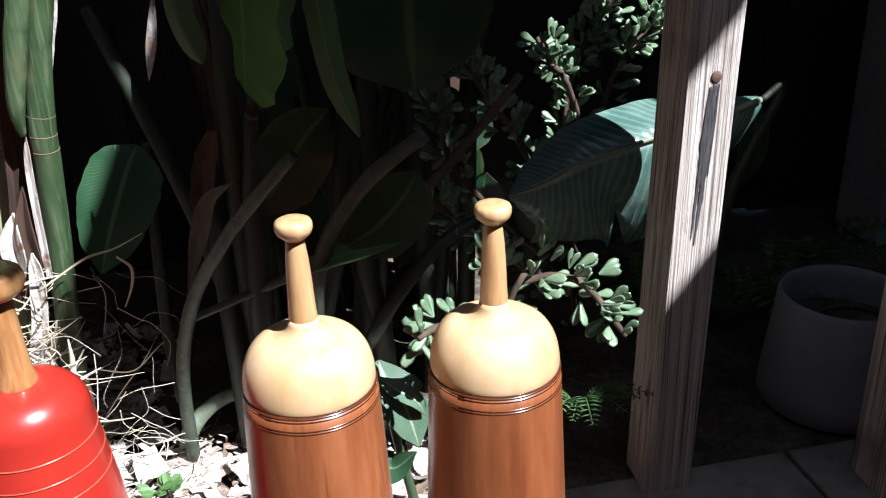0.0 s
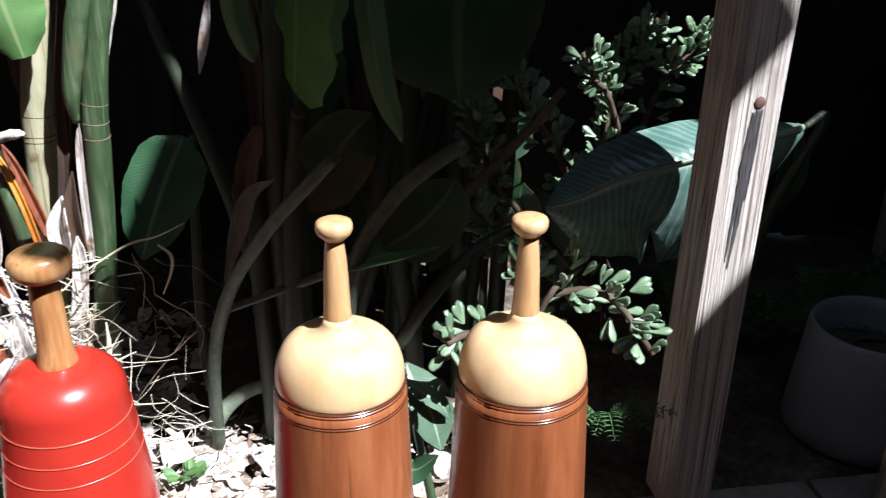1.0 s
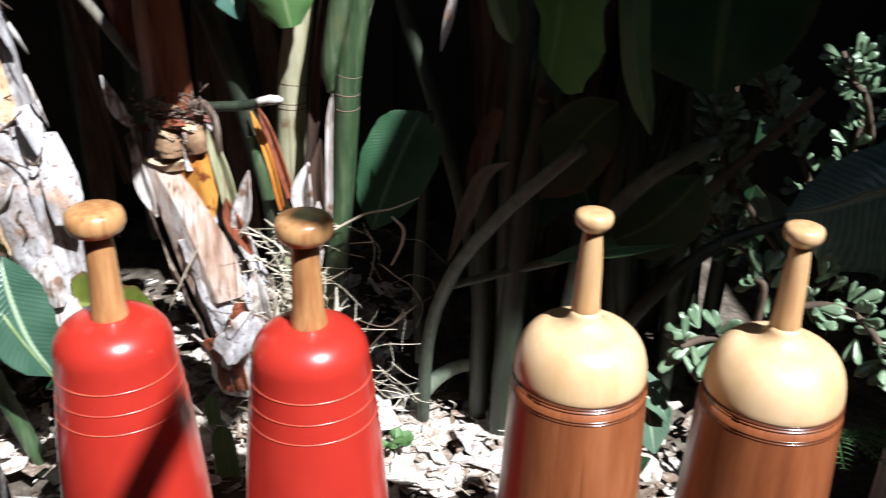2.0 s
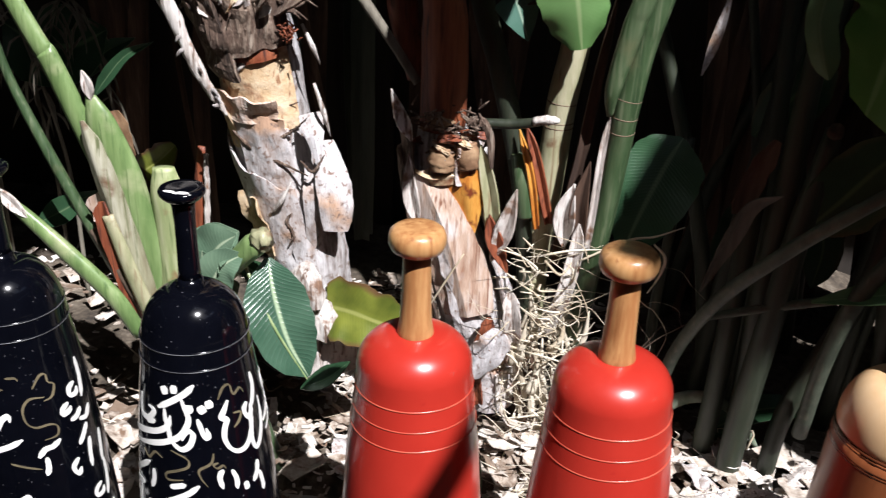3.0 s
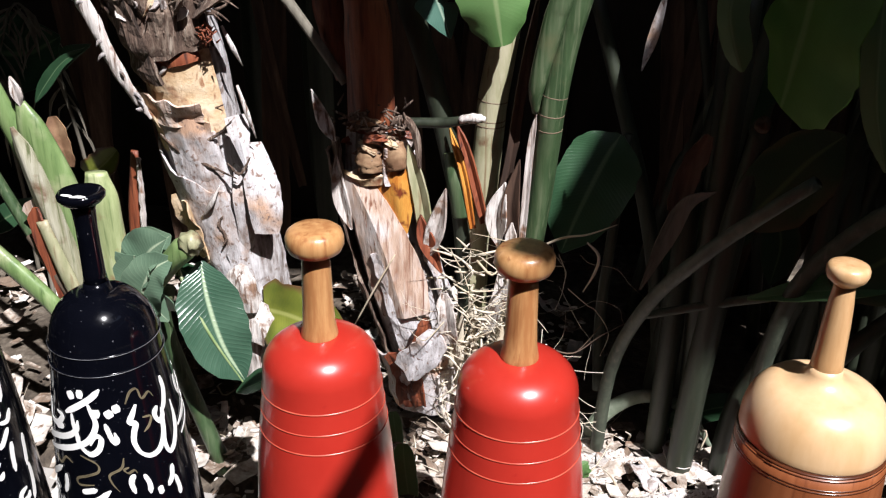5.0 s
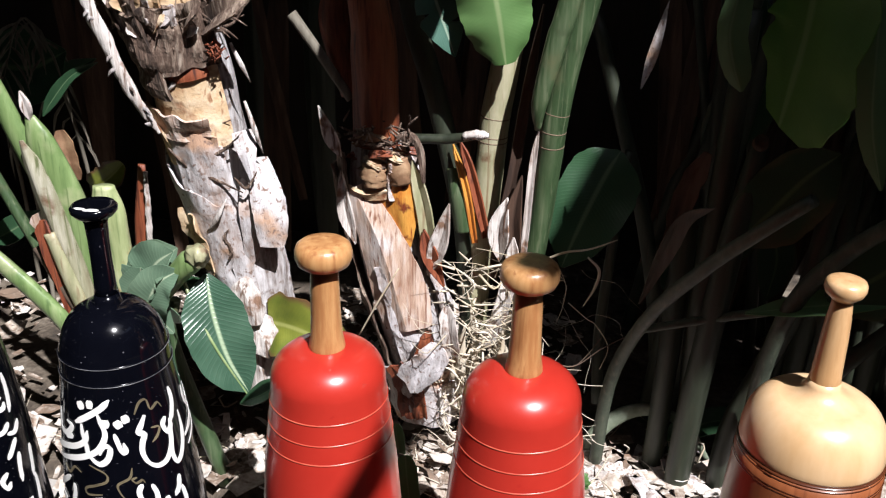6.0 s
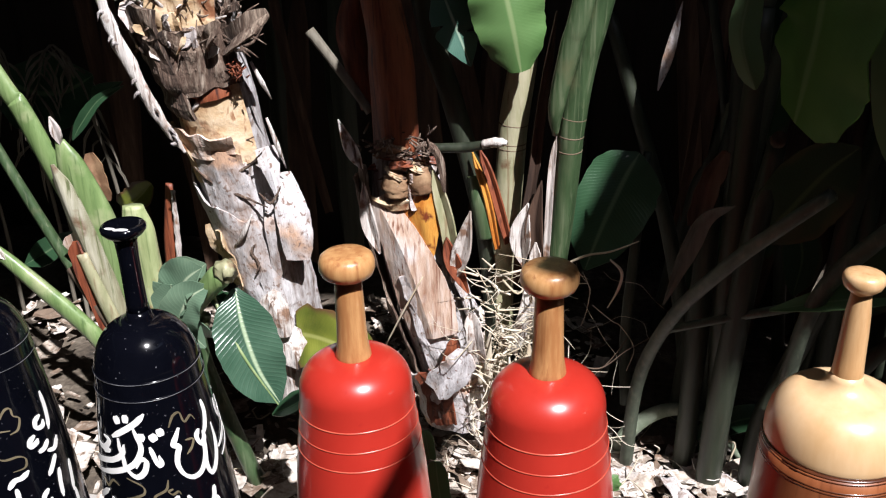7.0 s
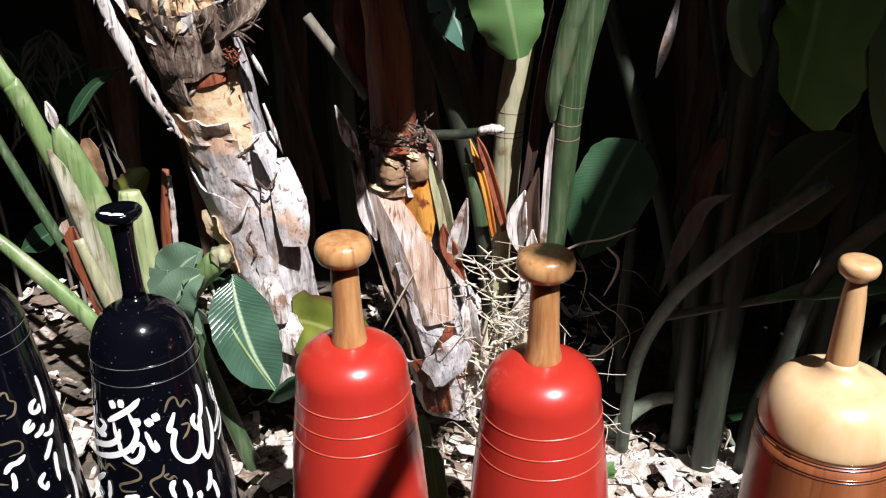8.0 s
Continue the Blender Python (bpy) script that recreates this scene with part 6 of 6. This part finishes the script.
# ---- litter and straw ----
def litter():
    rnd = random.Random(12)
    bm = bmesh.new()
    for i in range(4000):
        x = rnd.uniform(-1.3, 0.62) if i < 3100 else rnd.gauss(-0.13, 0.10) if i < 3550 else rnd.uniform(-0.66, -0.02)
        y = 0.285 + rnd.random() ** 1.3 * (0.65 if x < 0.05 else 0.24)
        if rnd.random() < 0.07:
            y = rnd.uniform(0.17, 0.285)
        if x < -0.72 and y < 0.40 and rnd.random() < 0.35:
            continue
        if x < -0.48 and y > 0.42 and rnd.random() < 0.70:
            continue
        if x > 0.12 and y > 0.31 and rnd.random() < 0.6:
            continue
        size = rnd.choice((rnd.uniform(0.006, 0.015), rnd.uniform(0.008, 0.022), rnd.uniform(0.012, 0.035), rnd.uniform(0.02, 0.075)))
        a = rnd.uniform(0, 6.28)
        c = Vector((x, y, 0.004 + mound(x, y) + rnd.random() * 0.02))
        flat = rnd.choice((0.12, 0.3, 1.0)) if x < 0.05 else rnd.choice((0.1, 0.2, 0.6))
        d = Vector((math.cos(a), math.sin(a), flat * rnd.uniform(-0.35, 0.35)))
        s = Vector((-math.sin(a), math.cos(a), flat * rnd.uniform(-0.5, 0.5)))
        w = size * rnd.uniform(0.15, 0.9)
        h = rnd.uniform(-0.25, 0.4) * size * flat
        n = d.cross(s).normalized()
        grid = [[c + d * size * (u - 0.5) + s * w * v * (1 - rnd.uniform(0.2, 1.2) * abs(u - 0.5)) + n * (h * (u - 0.5) ** 2 * 4 + 0.3 * w * v * v + rnd.uniform(-0.1, 0.1) * w) + Vector((0, 0, abs(h) * 0.3))
                 for v in (-0.5, 0.0, 0.5)] for u in (0.0, 0.33, 0.66, 1.0)]
        skin(bm, grid, 0.0012)
    tagged(part("leaf_litter", bm, M_LITTER, smooth=False, kind="stuff"), "pale dry leaf scraps and chips on the soil", "leaf litter")
    bm = bmesh.new()
    near, far = (-0.152, 0.345, 0.252), (-0.060, 0.345, 0.410)
    for i in range(620):
        g = rnd.random()
        if g < 0.50:
            h = rnd.random() ** 1.6
            k = rnd.choice((0.25, 0.55, 0.8, 1.1))
            c = Vector((near[0] + (far[0] - near[0]) * rnd.gauss(k, 0.16), rnd.uniform(0.31, 0.385), near[2] * rnd.random() if rnd.random() < 0.55 else near[2] + (far[2] - near[2]) * h))
        elif g < 0.82:
            c = Vector((rnd.gauss(-0.10, 0.08), rnd.uniform(0.26, 0.40), rnd.uniform(0.0, 0.05)))
        else:
            c = Vector((rnd.uniform(-0.9, 0.3), rnd.uniform(0.25, 0.6), rnd.uniform(0.005, 0.02)))
        ln = rnd.choice((rnd.uniform(0.02, 0.05), rnd.uniform(0.03, 0.12)))
        a = rnd.uniform(0, 6.28)
        d = Vector((math.cos(a), 0.35 * math.sin(a), rnd.uniform(-0.9, 0.7) if c.z > 0.05 else rnd.uniform(-0.1, 0.5))).normalized() * ln
        b = Vector((rnd.uniform(-1, 1), rnd.uniform(-1, 0.5), rnd.uniform(-1, 1))) * ln * rnd.choice((0.08, 0.2, 0.45))
        e = c + d
        e.z = max(e.z, 0.006)
        r = rnd.choice((0.0005, 0.0008, 0.0011, 0.0019))
        tube([c, c + d * 0.35 + b, c + d * 0.7 + b * 0.6, e], (r, r, r * 0.7, r * 0.4), n=9, segs=4, bm=bm)
    for i in range(34):
        c = Vector((near[0] + (far[0] - near[0]) * rnd.uniform(-0.1, 1.2), rnd.uniform(0.33, 0.39), rnd.uniform(0.02, 0.24)))
        e = c + Vector((rnd.uniform(-0.03, 0.03), rnd.uniform(-0.02, 0.01), rnd.uniform(0.03, 0.10)))
        tube([c, (c + e) / 2 + Vector((rnd.uniform(-0.008, 0.008), 0, 0)), e], (rnd.uniform(0.003, 0.008), rnd.uniform(0.003, 0.008), 0.001), n=8, segs=6, flat=0.3, rough=0.3, freq=90, bm=bm)
    tagged(part("dry_straw", bm, M_STRAW, kind="stuff"), "tangled pale straw and dry roots round the canes", "straw")


litter()


def loose_roots():
    """Fine curling roots that hang from the canes to the ground."""
    rnd = random.Random(41)
    a, b = (-0.004, 0.370, 0.426), (0.045, 0.380, 0.105)
    bm = bmesh.new()
    for i in range(24):
        x, z = a[0] + (b[0] - a[0]) * rnd.random(), b[2] + (a[2] - b[2]) * rnd.random() ** 1.7
        p = Vector((x, rnd.uniform(0.36, 0.44), max(z, 0.02)))
        d = Vector((rnd.uniform(-0.6, 1.0), rnd.uniform(-0.4, 0.2), rnd.uniform(-1.0, 0.1)))
        pts = [p]
        for k in range(rnd.choice((3, 4, 5))):
            d = (d + Vector((rnd.uniform(-1, 1), rnd.uniform(-0.4, 0.4), rnd.uniform(-0.9, 0.6)))).normalized()
            p = p + d * rnd.uniform(0.018, 0.04)
            p.z = max(p.z, 0.008)
            pts.append(p)
        r = rnd.choice((0.0003, 0.0005, 0.0008))
        tube(pts, (r, r, r * 0.6), n=22, segs=4, bm=bm)
    tagged(part("dry_root", bm, M_STRAW, kind="stuff"), "fine pale curling roots beside the canes", "roots")


loose_roots()


def fallen_leaf(x, y, ln, w, turn, seed, mat, label):
    """A crumpled dry leaf lying on the ground."""
    rnd = random.Random(seed)
    d = Vector((math.cos(turn), math.sin(turn), 0))
    p = Vector((x, y, 0.012 + mound(x, y)))
    t = thing("fallen_leaf", (x, y, mound(x, y)), label, "dry leaf", "fallen dry leaves")
    hump = rnd.uniform(0.05, 0.22) * ln
    pts = [p - d * ln / 2, p - d * ln * 0.18 + Vector((0, 0, hump)), p + d * ln * 0.2 + Vector((0, 0, hump * rnd.uniform(0.3, 1.0))), p + d * ln / 2 + Vector((0, 0, rnd.uniform(0, 0.015)))]
    part("blade", leaf(pts, w, (rnd.uniform(-0.4, 0.4), rnd.uniform(-0.5, 0.2), 1), rnd.choice(("torn", "lance", "blunt", "torn")), fold=rnd.uniform(-0.6, 0.5), wave=0.2, thick=0.0016, n=16, cols=7, seed=seed), mat, t)


rnd_leaf = random.Random(77)
for i in range(74):
    x = rnd_leaf.uniform(-0.95, 0.62)
    y = 0.295 + (0.40 if x < 0.05 else 0.17) * rnd_leaf.random() ** 1.2
    if i % 5 == 0:
        x, y = rnd_leaf.uniform(0.04, 0.42), rnd_leaf.uniform(0.295, 0.46)
    ln = rnd_leaf.uniform(0.04, 0.11)
    if x < -0.48 and y > 0.38:
        continue
    fallen_leaf(x, y, ln, ln * rnd_leaf.uniform(0.25, 0.6), rnd_leaf.uniform(0, 6.28), i, (M_WHITEDRY, M_LITTER, M_FLAP, M_LITTER)[i % 4],
                ("bleached crumpled dry leaf on the soil", "pale brown curled dry leaf on the soil", "grey papery bark scrap on the soil", "pale brown curled dry leaf on the soil")[i % 4])
for k, (x, y, ln, turn) in enumerate(((-0.60, 0.275, 0.13, 0.4), (-0.555, 0.335, 0.10, 2.1), (-0.645, 0.32, 0.12, 1.2), (-0.585, 0.40, 0.09, 2.8), (-0.345, 0.30, 0.09, 0.9))):
    fallen_leaf(x, y, ln, ln * 0.62, turn, 200 + k, M_FLAP, "large flat grey papery bark scrap on the soil")
for k, (a, b, c, w) in enumerate((((-0.164, 0.200, 0.084), (-0.169, 0.200, 0.131), (-0.174, 0.210, 0.163), 0.034), ((-0.185, 0.220, 0.158), (-0.188, 0.220, 0.183), (-0.193, 0.230, 0.200), 0.022))):
    t_leaf = thing("standing_leaf", a, "grey-green withered leaf standing between the clubs", "dry leaf")
    part("blade", leaf([a, b, c], w, (0, -1, 0.3), "blunt", fold=0.3, thick=0.0015, n=14, cols=7, seed=k), L_DUSTY, t_leaf)


def dangling(label, pts, r, mat=M_STRAW):
    t = thing("dry_tendril", pts[0], label, "dry tendril", "dry tendrils")
    part("strand", tube(pts, r, n=18, segs=5), mat, t)


dangling("pale dry tendril hanging from a leaf", [(-0.048, 0.330, 0.403), (0.014, 0.340, 0.437), (0.052, 0.350, 0.443), (0.090, 0.360, 0.457)], (0.0016, 0.0018, 0.0014, 0.0008))
dangling("pale dry tendril hanging from a leaf", [(0.052, 0.355, 0.429), (0.069, 0.350, 0.413), (0.066, 0.350, 0.387), (0.052, 0.350, 0.355)], (0.0014, 0.0024, 0.0022, 0.0008))
# these two roots take the darker twig colour to stand in for shade
dangling("thin dry root beside the canes", [(-0.006, 0.350, 0.264), (0.043, 0.360, 0.247), (0.084, 0.370, 0.277), (0.133, 0.380, 0.308)], (0.001, 0.0012, 0.001, 0.0007), M_TWIG)
dangling("thin dry root beside the canes", [(-0.003, 0.350, 0.186), (0.026, 0.360, 0.221), (0.059, 0.370, 0.256), (0.083, 0.380, 0.291)], (0.001, 0.0012, 0.001, 0.0007), M_TWIG)
